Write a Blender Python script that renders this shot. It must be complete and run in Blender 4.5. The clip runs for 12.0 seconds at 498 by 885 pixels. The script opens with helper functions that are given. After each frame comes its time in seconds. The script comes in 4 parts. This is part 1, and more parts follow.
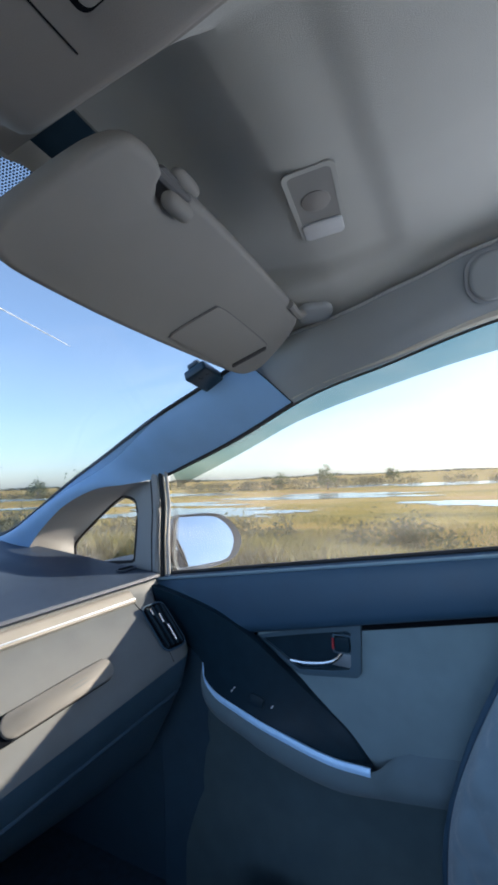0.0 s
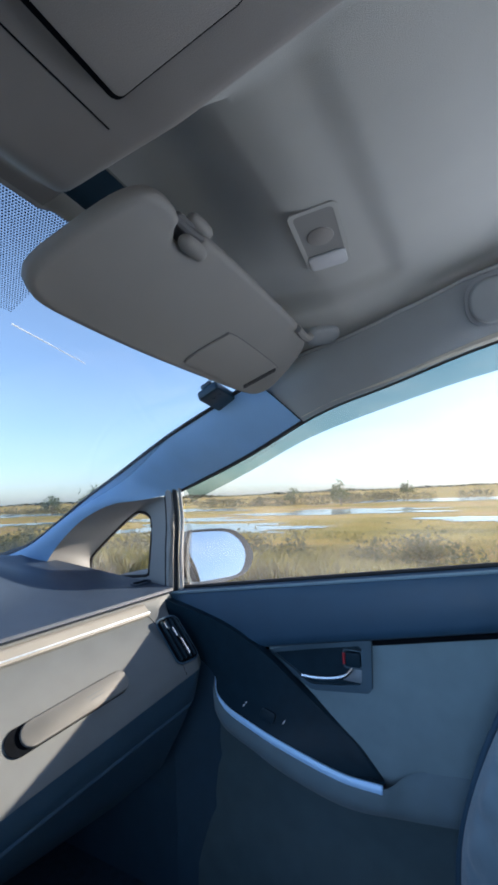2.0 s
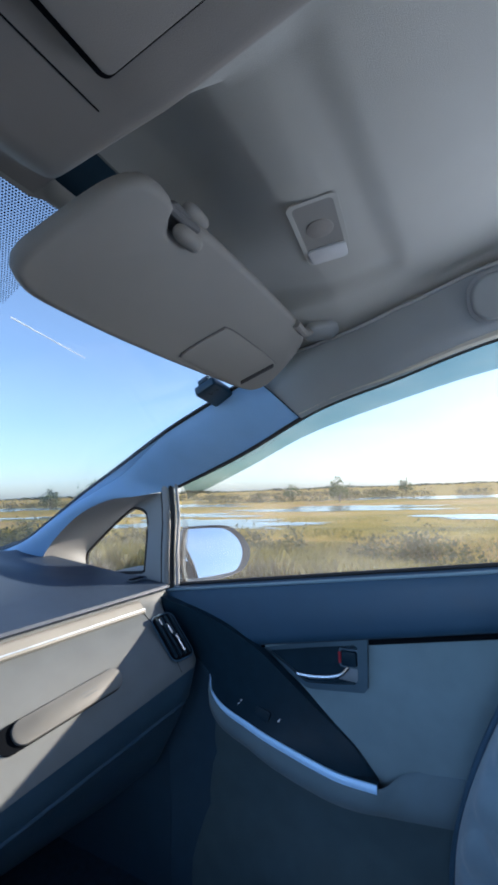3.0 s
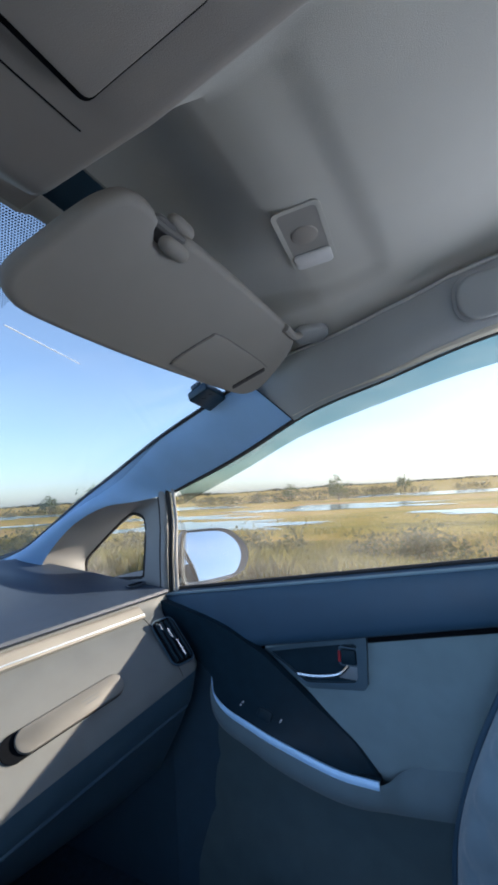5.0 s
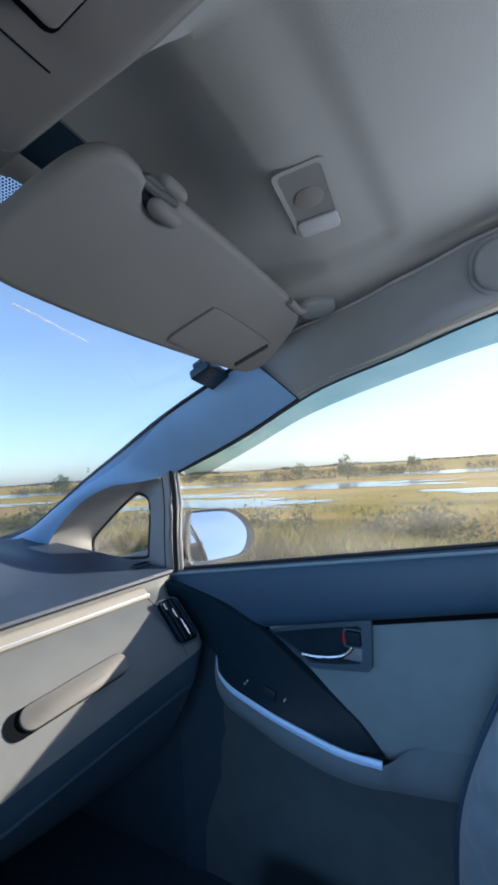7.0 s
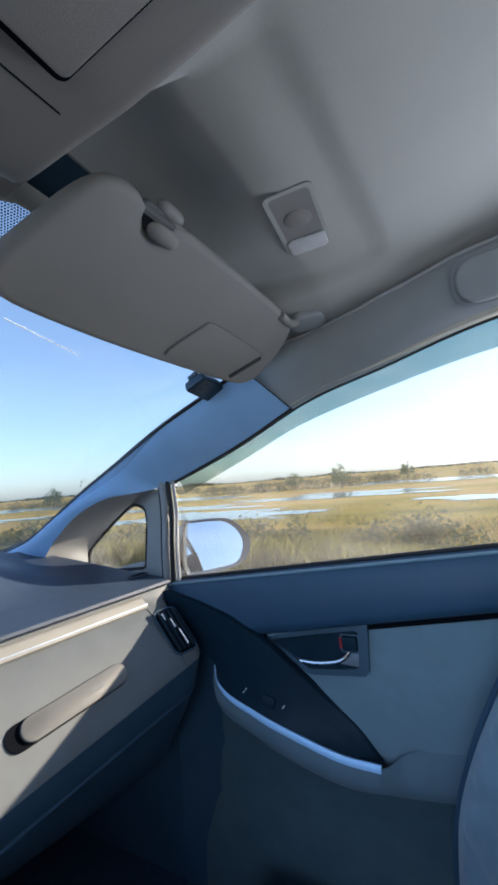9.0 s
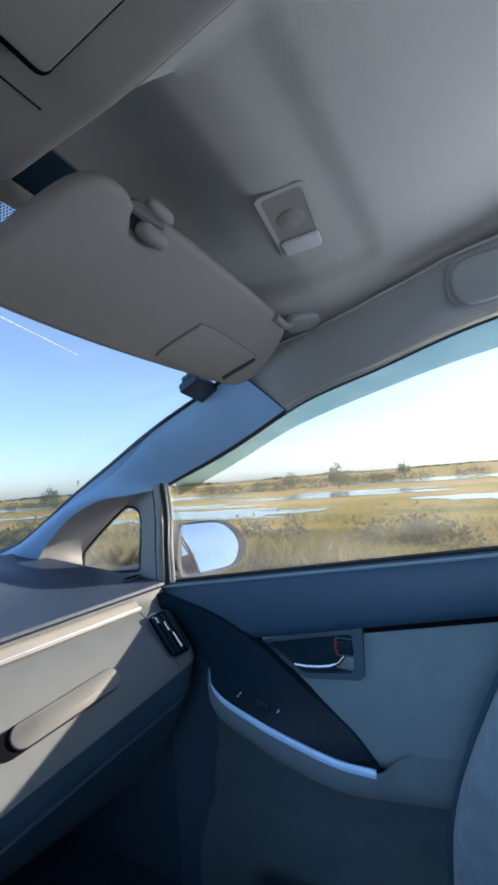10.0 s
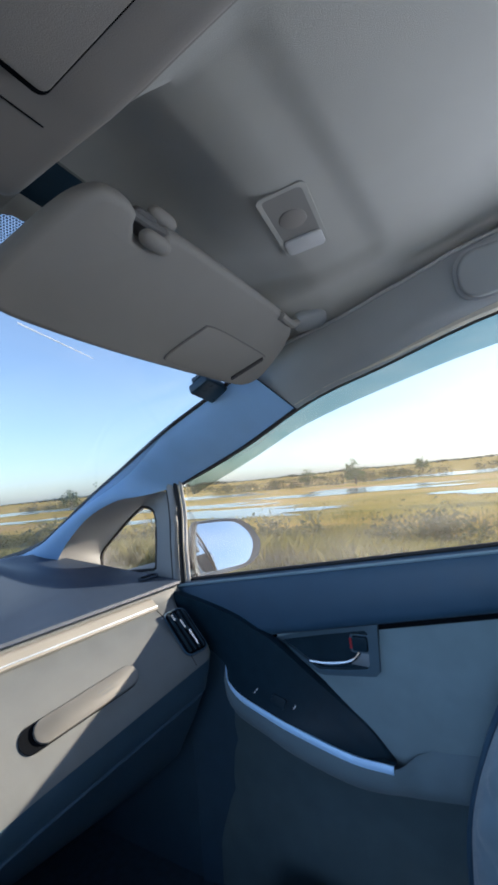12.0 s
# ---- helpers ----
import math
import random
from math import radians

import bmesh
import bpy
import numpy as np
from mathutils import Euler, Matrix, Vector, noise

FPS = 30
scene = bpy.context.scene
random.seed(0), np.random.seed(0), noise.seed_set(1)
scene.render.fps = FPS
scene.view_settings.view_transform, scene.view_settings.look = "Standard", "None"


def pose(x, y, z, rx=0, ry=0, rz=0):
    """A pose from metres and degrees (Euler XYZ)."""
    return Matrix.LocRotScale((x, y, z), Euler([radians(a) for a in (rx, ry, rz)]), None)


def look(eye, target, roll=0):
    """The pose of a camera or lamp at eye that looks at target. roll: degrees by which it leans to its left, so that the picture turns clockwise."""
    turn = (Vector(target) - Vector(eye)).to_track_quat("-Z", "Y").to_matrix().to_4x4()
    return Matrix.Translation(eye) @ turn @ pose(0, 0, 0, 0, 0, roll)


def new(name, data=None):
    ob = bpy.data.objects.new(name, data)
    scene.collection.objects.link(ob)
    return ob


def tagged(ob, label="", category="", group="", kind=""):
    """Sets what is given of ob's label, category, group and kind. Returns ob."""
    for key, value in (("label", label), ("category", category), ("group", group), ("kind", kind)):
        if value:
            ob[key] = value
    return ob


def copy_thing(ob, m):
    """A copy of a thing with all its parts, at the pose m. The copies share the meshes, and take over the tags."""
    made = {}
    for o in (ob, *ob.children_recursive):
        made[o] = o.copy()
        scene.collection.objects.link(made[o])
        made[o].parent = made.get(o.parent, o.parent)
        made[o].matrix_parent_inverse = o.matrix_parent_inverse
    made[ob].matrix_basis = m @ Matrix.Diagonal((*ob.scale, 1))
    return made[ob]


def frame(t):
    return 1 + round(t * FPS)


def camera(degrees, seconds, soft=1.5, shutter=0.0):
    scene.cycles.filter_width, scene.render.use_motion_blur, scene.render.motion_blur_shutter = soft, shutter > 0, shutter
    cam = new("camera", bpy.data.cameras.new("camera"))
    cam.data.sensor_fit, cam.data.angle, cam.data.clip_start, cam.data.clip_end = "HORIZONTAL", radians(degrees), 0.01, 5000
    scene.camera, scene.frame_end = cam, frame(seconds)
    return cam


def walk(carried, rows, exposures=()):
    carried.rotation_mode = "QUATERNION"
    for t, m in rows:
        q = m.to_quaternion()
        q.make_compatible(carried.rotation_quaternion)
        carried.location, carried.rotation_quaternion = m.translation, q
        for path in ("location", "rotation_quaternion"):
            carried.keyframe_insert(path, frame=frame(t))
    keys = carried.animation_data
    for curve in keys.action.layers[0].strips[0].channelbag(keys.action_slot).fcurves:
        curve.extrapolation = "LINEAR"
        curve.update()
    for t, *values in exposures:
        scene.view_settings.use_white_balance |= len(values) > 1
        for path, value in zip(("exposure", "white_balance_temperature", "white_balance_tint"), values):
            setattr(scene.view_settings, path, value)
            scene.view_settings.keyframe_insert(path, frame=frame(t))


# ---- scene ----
cam = camera(62.5, 12.0, soft=3.2)
STOPS, TINT = 1.72, 12
BALANCE = [(0, 5150), (0.5, 5050), (2, 5050), (2.5, 4930), (3.2, 4920), (5, 5150), (6, 5250), (6.5, 5100), (7.2, 5000), (9, 5080), (10.5, 5050), (11.5, 5100), (12, 5150)]
PATH = [
    (0, (-0.078, 0.02, 1.121), (1.711, 0.897, 1.298), -2.6),
    (0.5, (-0.073, 0.016, 1.127), (1.71, 0.904, 1.313), -2.7),
    (1, (-0.076, 0.007, 1.126), (1.696, 0.913, 1.322), -2.7),
    (1.5, (-0.086, -0.007, 1.13), (1.678, 0.91, 1.353), -2.9),
    (2, (-0.101, 0.006, 1.122), (1.656, 0.929, 1.375), -2.6),
    (2.5, (-0.107, 0.004, 1.126), (1.647, 0.934, 1.369), -2.4),
    (3, (-0.091, 0.007, 1.124), (1.669, 0.928, 1.358), -2.1),
    (5, (-0.094, -0.002, 1.127), (1.671, 0.908, 1.365), -3.8),
    (5.5, (-0.081, -0.02, 1.136), (1.686, 0.889, 1.364), -4.4),
    (6, (-0.085, -0.015, 1.134), (1.681, 0.901, 1.338), -4.2),
    (6.5, (-0.092, -0.001, 1.127), (1.66, 0.947, 1.299), -3.8),
    (7, (-0.07, -0.001, 1.131), (1.679, 0.959, 1.269), -3.7),
    (9, (-0.087, -0.007, 1.127), (1.675, 0.92, 1.316), -4.7),
    (9.5, (-0.075, -0.01, 1.135), (1.69, 0.913, 1.322), -4.8),
    (10, (-0.078, -0.009, 1.132), (1.69, 0.907, 1.317), -4.7),
    (10.5, (-0.072, -0.005, 1.13), (1.715, 0.873, 1.318), -4.1),
    (11, (-0.059, 0.01, 1.122), (1.731, 0.888, 1.272), -3.2),
    (11.5, (-0.068, -0.006, 1.132), (1.704, 0.909, 1.278), -4.7),
    (12, (-0.079, -0.019, 1.132), (1.654, 0.962, 1.315), -5.8),
]
walk(cam, [(t, look(eye, target, roll)) for t, eye, target, roll in PATH], [(t, STOPS, kelvin, TINT) for t, kelvin in BALANCE])

# ---- light ----
world = bpy.data.worlds.new("sky")
scene.world = world
world.use_nodes = True
wn = world.node_tree
sky = wn.nodes.new("ShaderNodeTexSky")
sky.sky_type = "NISHITA"
sky.sun_disc = False
SUN = Vector((1.0, -1.2, 0.605)).normalized()
sky.sun_elevation = math.asin(SUN.z)
sky.sun_rotation = math.atan2(SUN.x, SUN.y)
sky.air_density, sky.dust_density, sky.ozone_density = 1.0, 1.0, 1.1
pale = wn.nodes.new("ShaderNodeHueSaturation")
pale.inputs["Saturation"].default_value = 0.77
wn.links.new(sky.outputs["Color"], pale.inputs["Color"])
wn.links.new(pale.outputs["Color"], wn.nodes["Background"].inputs["Color"])
wn.nodes["Background"].inputs["Strength"].default_value = 0.12

lamp = bpy.data.lights.new("sun", "SUN")
lamp.energy, lamp.angle, lamp.color = 3.9, radians(0.6), (1.0, 0.74, 0.45)
sun = new("sun", lamp)
sun.matrix_world = look(SUN * 50, (0, 0, 0))


# fill lamp added in the door window to brighten the headliner's rear right
side = bpy.data.lights.new("side_window_fill", "AREA")
side.shape, side.size, side.size_y, side.energy, side.color = "RECTANGLE", 0.30, 0.20, 0.62, (1.0, 0.95, 0.88)
side.spread = radians(120)
side_light = new("side_window_fill", side)
side_light.matrix_world = look((0.655, -0.42, 1.14), (0.27, -0.24, 1.41))
# bluish fill lamp added at the driver's window to lift the door and seat
cross = bpy.data.lights.new("driver_window_fill", "AREA")
cross.shape, cross.size, cross.size_y, cross.energy, cross.color = "RECTANGLE", 0.60, 0.24, 0.42, (0.84, 0.93, 1.0)
cross.spread = radians(80)
cross_light = new("driver_window_fill", cross)
cross_light.matrix_world = look((-0.69, -0.10, 1.14), (0.70, -0.26, 0.70))


# ---- materials ----
def nodes_of(name):
    m = bpy.data.materials.new(name)
    m.use_nodes = True
    t = m.node_tree
    return m, t, t.nodes["Principled BSDF"]


def mat(name, base, rough=0.6, metal=0.0, scale=40.0, vary=0.12, grain=900.0, bump=0.15, sheen=0.0, coat=0.0, spec=0.5):
    """A surface with soft blotches at one scale and a fine relief at another."""
    m, t, b = nodes_of(name)
    co = t.nodes.new("ShaderNodeTexCoord")
    big = t.nodes.new("ShaderNodeTexNoise")
    big.inputs["Scale"].default_value, big.inputs["Detail"].default_value = scale, 5
    t.links.new(co.outputs["Object"], big.inputs["Vector"])
    ramp = t.nodes.new("ShaderNodeMapRange")
    ramp.inputs["From Min"].default_value, ramp.inputs["From Max"].default_value = 0.3, 0.7
    ramp.inputs["To Min"].default_value, ramp.inputs["To Max"].default_value = 1 - vary, 1 + vary
    t.links.new(big.outputs["Fac"], ramp.inputs["Value"])
    mul = t.nodes.new("ShaderNodeVectorMath")
    mul.operation = "SCALE"
    mul.inputs[0].default_value = base
    t.links.new(ramp.outputs["Result"], mul.inputs["Scale"])
    t.links.new(mul.outputs["Vector"], b.inputs["Base Color"])
    rr = t.nodes.new("ShaderNodeMapRange")
    rr.inputs["To Min"].default_value, rr.inputs["To Max"].default_value = max(rough - 0.1, 0.02), min(rough + 0.1, 1)
    t.links.new(big.outputs["Fac"], rr.inputs["Value"])
    t.links.new(rr.outputs["Result"], b.inputs["Roughness"])
    fine = t.nodes.new("ShaderNodeTexNoise")
    fine.inputs["Scale"].default_value, fine.inputs["Detail"].default_value = grain, 2
    t.links.new(co.outputs["Object"], fine.inputs["Vector"])
    bp = t.nodes.new("ShaderNodeBump")
    bp.inputs["Strength"].default_value, bp.inputs["Distance"].default_value = bump, 0.001
    t.links.new(fine.outputs["Fac"], bp.inputs["Height"])
    t.links.new(bp.outputs["Normal"], b.inputs["Normal"])
    b.inputs["Metallic"].default_value = metal
    b.inputs["Sheen Weight"].default_value = sheen
    b.inputs["Coat Weight"].default_value = coat
    b.inputs["Specular IOR Level"].default_value = spec
    return m


def pane(name, tint, gloss=1.0, dust_haze=0.0):
    """Thin window glass: light passes straight through, gloss by Fresnel, with a thin uneven film of dust that also
    stands in for glare and haze.
    """
    m, t, b = nodes_of(name)
    t.nodes.remove(b)
    tr = t.nodes.new("ShaderNodeBsdfTransparent")
    tr.inputs["Color"].default_value = (*tint, 1)
    gl = t.nodes.new("ShaderNodeBsdfGlossy")
    gl.inputs["Roughness"].default_value = 0.02
    fr = t.nodes.new("ShaderNodeFresnel")
    fr.inputs["IOR"].default_value = 1.3
    k = t.nodes.new("ShaderNodeMath")
    k.operation = "MULTIPLY"
    k.inputs[1].default_value = gloss
    t.links.new(fr.outputs["Fac"], k.inputs[0])
    mx = t.nodes.new("ShaderNodeMixShader")
    t.links.new(k.outputs["Value"], mx.inputs["Fac"])
    t.links.new(tr.outputs["BSDF"], mx.inputs[1])
    t.links.new(gl.outputs["BSDF"], mx.inputs[2])
    last = mx.outputs["Shader"]
    if dust_haze:
        no = t.nodes.new("ShaderNodeTexNoise")
        no.inputs["Scale"].default_value, no.inputs["Detail"].default_value = 9, 6
        mr = t.nodes.new("ShaderNodeMapRange")
        mr.inputs["From Min"].default_value, mr.inputs["From Max"].default_value = 0.3, 0.75
        mr.inputs["To Min"].default_value, mr.inputs["To Max"].default_value = 0.4 * dust_haze, 1.6 * dust_haze
        t.links.new(no.outputs["Fac"], mr.inputs["Value"])
        tl = t.nodes.new("ShaderNodeBsdfTranslucent")
        tl.inputs["Color"].default_value = (0.8, 0.78, 0.74, 1)
        m2 = t.nodes.new("ShaderNodeMixShader")
        t.links.new(mr.outputs["Result"], m2.inputs["Fac"])
        t.links.new(last, m2.inputs[1])
        t.links.new(tl.outputs["BSDF"], m2.inputs[2])
        last = m2.outputs["Shader"]
    t.links.new(last, t.nodes["Material Output"].inputs["Surface"])
    return m


M_LINER = mat("headliner_fabric", (0.32, 0.312, 0.278), 0.95, scale=9, vary=0.05, grain=1400, bump=0.35, sheen=0.15)
M_TRIM = mat("rail_plastic", (0.265, 0.275, 0.275), 0.62, scale=14, vary=0.05, grain=1500, bump=0.2)
# grey trim; the blue of the windshield's sky light is put into its colour
M_PILLAR = mat("skylit_pillar_plastic", (0.26, 0.41, 0.63), 0.55, scale=14, vary=0.05, grain=1500, bump=0.2)
M_VISOR = mat("visor_vinyl", (0.195, 0.187, 0.170), 0.75, scale=12, vary=0.05, grain=1600, bump=0.25)
M_CONSOLE = mat("console_plastic", (0.205, 0.188, 0.166), 0.65, scale=16, vary=0.05, grain=1500, bump=0.2)
M_DASH = mat("dash_plastic", (0.100, 0.112, 0.118), 0.55, scale=22, vary=0.08, grain=1100, bump=0.35)
M_DASHTOP = mat("dash_top_plastic", (0.028, 0.043, 0.072), 0.5, scale=18, vary=0.07, grain=1000, bump=0.4)
M_STRIP = mat("satin_trim", (0.225, 0.22, 0.195), 0.46, scale=20, vary=0.06, grain=1400, bump=0.1)
# blue in the door, seat and carpet colours stands for sky light
M_DOOR_UP = mat("door_soft_pad", (0.027, 0.062, 0.110), 0.55, scale=18, vary=0.07, grain=1100, bump=0.35)
M_DOOR = mat("door_fabric", (0.165, 0.23, 0.268), 0.9, scale=25, vary=0.07, grain=1700, bump=0.5, sheen=0.2)
M_DOOR_LOW = mat("door_lower_plastic", (0.070, 0.108, 0.128), 0.65, scale=25, vary=0.1, grain=1000, bump=0.4)
M_BLACK = mat("black_plastic", (0.009, 0.022, 0.035), 0.5, scale=40, vary=0.15, grain=1200, bump=0.25, spec=0.15)
# near-black navy: the footwell's shade is put into this colour
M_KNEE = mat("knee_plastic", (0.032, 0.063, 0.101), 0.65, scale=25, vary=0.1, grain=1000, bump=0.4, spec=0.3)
M_RUBBER = mat("black_rubber", (0.012, 0.012, 0.013), 0.75, scale=60, vary=0.15, grain=800, bump=0.2)
M_SILVER = mat("strip_highlight", (0.52, 0.60, 0.72), 0.33, metal=0.6, scale=60, vary=0.04, grain=2000, bump=0.05)
M_CHROME = mat("satin_chrome", (0.75, 0.76, 0.78), 0.2, metal=1.0, scale=60, vary=0.03, grain=2000, bump=0.03)
M_HOUSING = mat("mirror_housing_paint", (0.055, 0.068, 0.085), 0.4, scale=40, vary=0.05, grain=2500, bump=0.03, coat=0.3)
M_LATCH = mat("handle_plastic", (0.120, 0.122, 0.116), 0.5, scale=22, vary=0.08, grain=1100, bump=0.3)
M_RED = mat("red_plastic", (0.26, 0.012, 0.02), 0.45, scale=80, vary=0.05)
M_WHITE = mat("white_print", (0.75, 0.76, 0.77), 0.5, scale=80, vary=0.03)
M_SEAT = mat("seat_fabric", (0.165, 0.230, 0.280), 0.95, scale=30, vary=0.1, grain=1500, bump=0.6, sheen=0.3)
M_CARPET = mat("carpet", (0.024, 0.050, 0.084), 1.0, scale=60, vary=0.2, grain=700, bump=1.0)
M_GAP = mat("shadow_gap", (0.004, 0.005, 0.007), 0.9, scale=60, vary=0.1, spec=0.05)
M_PAINT = mat("car_paint", (0.13, 0.14, 0.155), 0.35, metal=0.3, scale=40, vary=0.03, grain=2500, bump=0.02, coat=0.6)
M_LINE = mat("joint_line", (0.085, 0.085, 0.085), 0.8, scale=60, vary=0.1)
M_LENS = mat("lamp_lens", (0.43, 0.43, 0.42), 0.35, scale=60, vary=0.04)
# near white, so the unseen shell bounces more sun onto the headliner
M_SHELL = mat("bounce_shell", (0.76, 0.80, 0.84), 0.85, scale=12, vary=0.06)
# last number: strength of the film that whitens the view like glare
M_GLASS = pane("window_glass", (0.575, 0.595, 0.585), 0.5, 0.055)
M_WIND = pane("windshield_glass", (0.530, 0.552, 0.550), 0.03, 0.06)
M_GUARD = pane("tinted_acrylic", (0.225, 0.325, 0.285), 0.3)

M_PAD = mat("pad_highlight_vinyl", (0.155, 0.225, 0.28), 0.75, scale=25, vary=0.07, grain=1500, bump=0.4)
# cream colour carries the sunlight bounced onto the rail's lower edge
M_LIP = mat("lit_lip_plastic", (0.46, 0.42, 0.34), 0.6, scale=14, vary=0.05, grain=1500, bump=0.2)
# the door cloth again, darkened for the shade on the armrest's underside
M_ARM = mat("shaded_armrest_cloth", (0.120, 0.172, 0.208), 0.85, scale=25, vary=0.07, grain=1700, bump=0.5, sheen=0.1)
M_BEZEL = mat("bezel_plastic", (0.047, 0.082, 0.114), 0.5, scale=30, vary=0.06, grain=1400, bump=0.2)
M_QUARTER = mat("quarter_plastic", (0.262, 0.268, 0.270), 0.6, scale=14, vary=0.05, grain=1500, bump=0.2)
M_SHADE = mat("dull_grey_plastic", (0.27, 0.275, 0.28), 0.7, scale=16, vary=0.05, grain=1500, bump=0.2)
M_TAG = mat("blue_black_plastic", (0.012, 0.036, 0.060), 0.3, scale=60, vary=0.2, grain=1500, bump=0.1)
# silver strip with the sky's blue reflection put into its colour
M_BLADE = mat("skylit_satin_trim", (0.44, 0.66, 0.95), 0.42, metal=0.15, scale=60, vary=0.04, grain=2000, bump=0.05)
M_SPECK = mat("dried_dirt", (0.22, 0.22, 0.23), 0.9, scale=300, vary=0.2)
M_DIM = mat("dull_silver", (0.20, 0.235, 0.27), 0.4, metal=0.3, scale=60, vary=0.05, grain=2000, bump=0.05)

M_MIRROR, _t, _b = nodes_of("mirror_glass")
_b.inputs["Base Color"].default_value = (0.39, 0.425, 0.47, 1)
_b.inputs["Metallic"].default_value, _b.inputs["Roughness"].default_value = 1.0, 0.01


# ---- mesh helpers ----
def finish(name, bm, material, smooth=True):
    me = bpy.data.meshes.new(name)
    bmesh.ops.recalc_face_normals(bm, faces=bm.faces)
    bm.to_mesh(me)
    bm.free()
    me.materials.append(material)
    if smooth:
        me.shade_smooth()
        me.set_sharp_from_angle(angle=radians(38))
    return me


def part(name, bm, material, parent, label="", smooth=True):
    ob = new(name, finish(name, bm, material, smooth))
    ob.parent = parent
    if label:
        ob["label"] = label
    return ob


def thing(name, label, category, group="", kind=""):
    return tagged(new(name), label, category, group, kind)


def solid(name, bm, material, label, category, kind="", smooth=True):
    return tagged(new(name, finish(name, bm, material, smooth)), label, category, kind=kind)


def spline(points, n):
    """n points along a smooth curve through the given ones, at even steps."""
    p = [Vector(q) for q in points]
    p = [2 * p[0] - p[1], *p, 2 * p[-1] - p[-2]]
    fine = []
    for i in range(1, len(p) - 2):
        a, b, c, d = p[i - 1], p[i], p[i + 1], p[i + 2]
        for k in range(24):
            t = k / 24
            fine.append(0.5 * (2 * b + (c - a) * t + (2 * a - 5 * b + 4 * c - d) * t * t + (3 * b - a - 3 * c + d) * t ** 3))
    fine.append(p[-2])
    run = [0.0]
    for a, b in zip(fine, fine[1:]):
        run.append(run[-1] + (b - a).length)
    out, j = [], 0
    for k in range(n):
        s = run[-1] * k / (n - 1)
        while j < len(run) - 2 and run[j + 1] < s:
            j += 1
        f = (s - run[j]) / max(run[j + 1] - run[j], 1e-9)
        out.append(fine[j].lerp(fine[j + 1], min(max(f, 0), 1)))
    return out


def sheet(rows, thick=0.0, out=None):
    """A grid of points as a surface; thick: a second skin shifted by out * thick, with closed rims."""
    bm = bmesh.new()
    g = [[bm.verts.new(p) for p in r] for r in rows]
    h, w = len(g), len(g[0])
    for i in range(h - 1):
        for j in range(w - 1):
            bm.faces.new((g[i][j], g[i][j + 1], g[i + 1][j + 1], g[i + 1][j]))
    if thick:
        o = Vector(out) * thick
        b = [[bm.verts.new(Vector(p) + o) for p in r] for r in rows]
        for i in range(h - 1):
            for j in range(w - 1):
                bm.faces.new((b[i][j], b[i + 1][j], b[i + 1][j + 1], b[i][j + 1]))
        rim = [(0, j) for j in range(w)] + [(i, w - 1) for i in range(1, h)]
        rim += [(h - 1, j) for j in range(w - 2, -1, -1)] + [(i, 0) for i in range(h - 2, 0, -1)]
        for (i, j), (k, l) in zip(rim, rim[1:] + rim[:1]):
            bm.faces.new((g[i][j], b[i][j], b[k][l], g[k][l]))
    return bm


def band(a, b, n, m, bulge=(0, 0, 0), thick=0.0, out=None, along=None):
    """A surface between two curves, swelling by bulge in its middle, more or less along its way."""
    A, B = spline(a, n), spline(b, n)
    rows = []
    for k in range(m):
        f = k / (m - 1)
        s = 4 * f * (1 - f)
        rows.append([p.lerp(q, f) + Vector(bulge) * s * (along(i / (n - 1)) if along else 1.0) for i, (p, q) in enumerate(zip(A, B))])
    return sheet(rows, thick, out)


def prism(outline, depth, place, bevel=0.0, seg=2):
    """An outline in the plane (u, v), made depth thick along the third axis, laid by the matrix place."""
    bm = bmesh.new()
    low = [bm.verts.new((u, v, 0)) for u, v in outline]
    f = bm.faces.new(low)
    up = bmesh.ops.extrude_face_region(bm, geom=[f])["geom"]
    bmesh.ops.translate(bm, vec=(0, 0, depth), verts=[v for v in up if isinstance(v, bmesh.types.BMVert)])
    bmesh.ops.recalc_face_normals(bm, faces=bm.faces)
    if bevel:
        rim = [e for e in bm.edges if len(e.link_faces) == 2 and any(len(g.verts) > 4 or len(outline) == 4 for g in e.link_faces)]
        caps = [e for e in rim if abs(e.verts[0].co.z - e.verts[1].co.z) < 1e-7]
        bmesh.ops.bevel(bm, geom=caps, offset=bevel, segments=seg, profile=0.5, affect="EDGES", clamp_overlap=True)
    bm.transform(place)
    return bm


def rounded(w, h, r, n=5):
    """The outline of a rectangle with round corners, about its middle."""
    out = []
    for cx, cy, a0 in ((w / 2 - r, h / 2 - r, 0), (-w / 2 + r, h / 2 - r, 90), (-w / 2 + r, -h / 2 + r, 180), (w / 2 - r, -h / 2 + r, 270)):
        for k in range(n + 1):
            a = radians(a0 + 90 * k / n)
            out.append((cx + r * math.cos(a), cy + r * math.sin(a)))
    return out


def frame_ring(outer, inner, depth, place):
    """A flat ring between two outlines with as many points, depth thick."""
    bm = bmesh.new()
    n = len(outer)
    rings = [[bm.verts.new((u, v, z)) for u, v in o] for o, z in ((outer, 0), (outer, depth), (inner, depth), (inner, 0))]
    for k in range(4):
        a, b = rings[k], rings[(k + 1) % 4]
        for i in range(n):
            j = (i + 1) % n
            bm.faces.new((a[i], a[j], b[j], b[i]))
    bm.transform(place)
    return bm


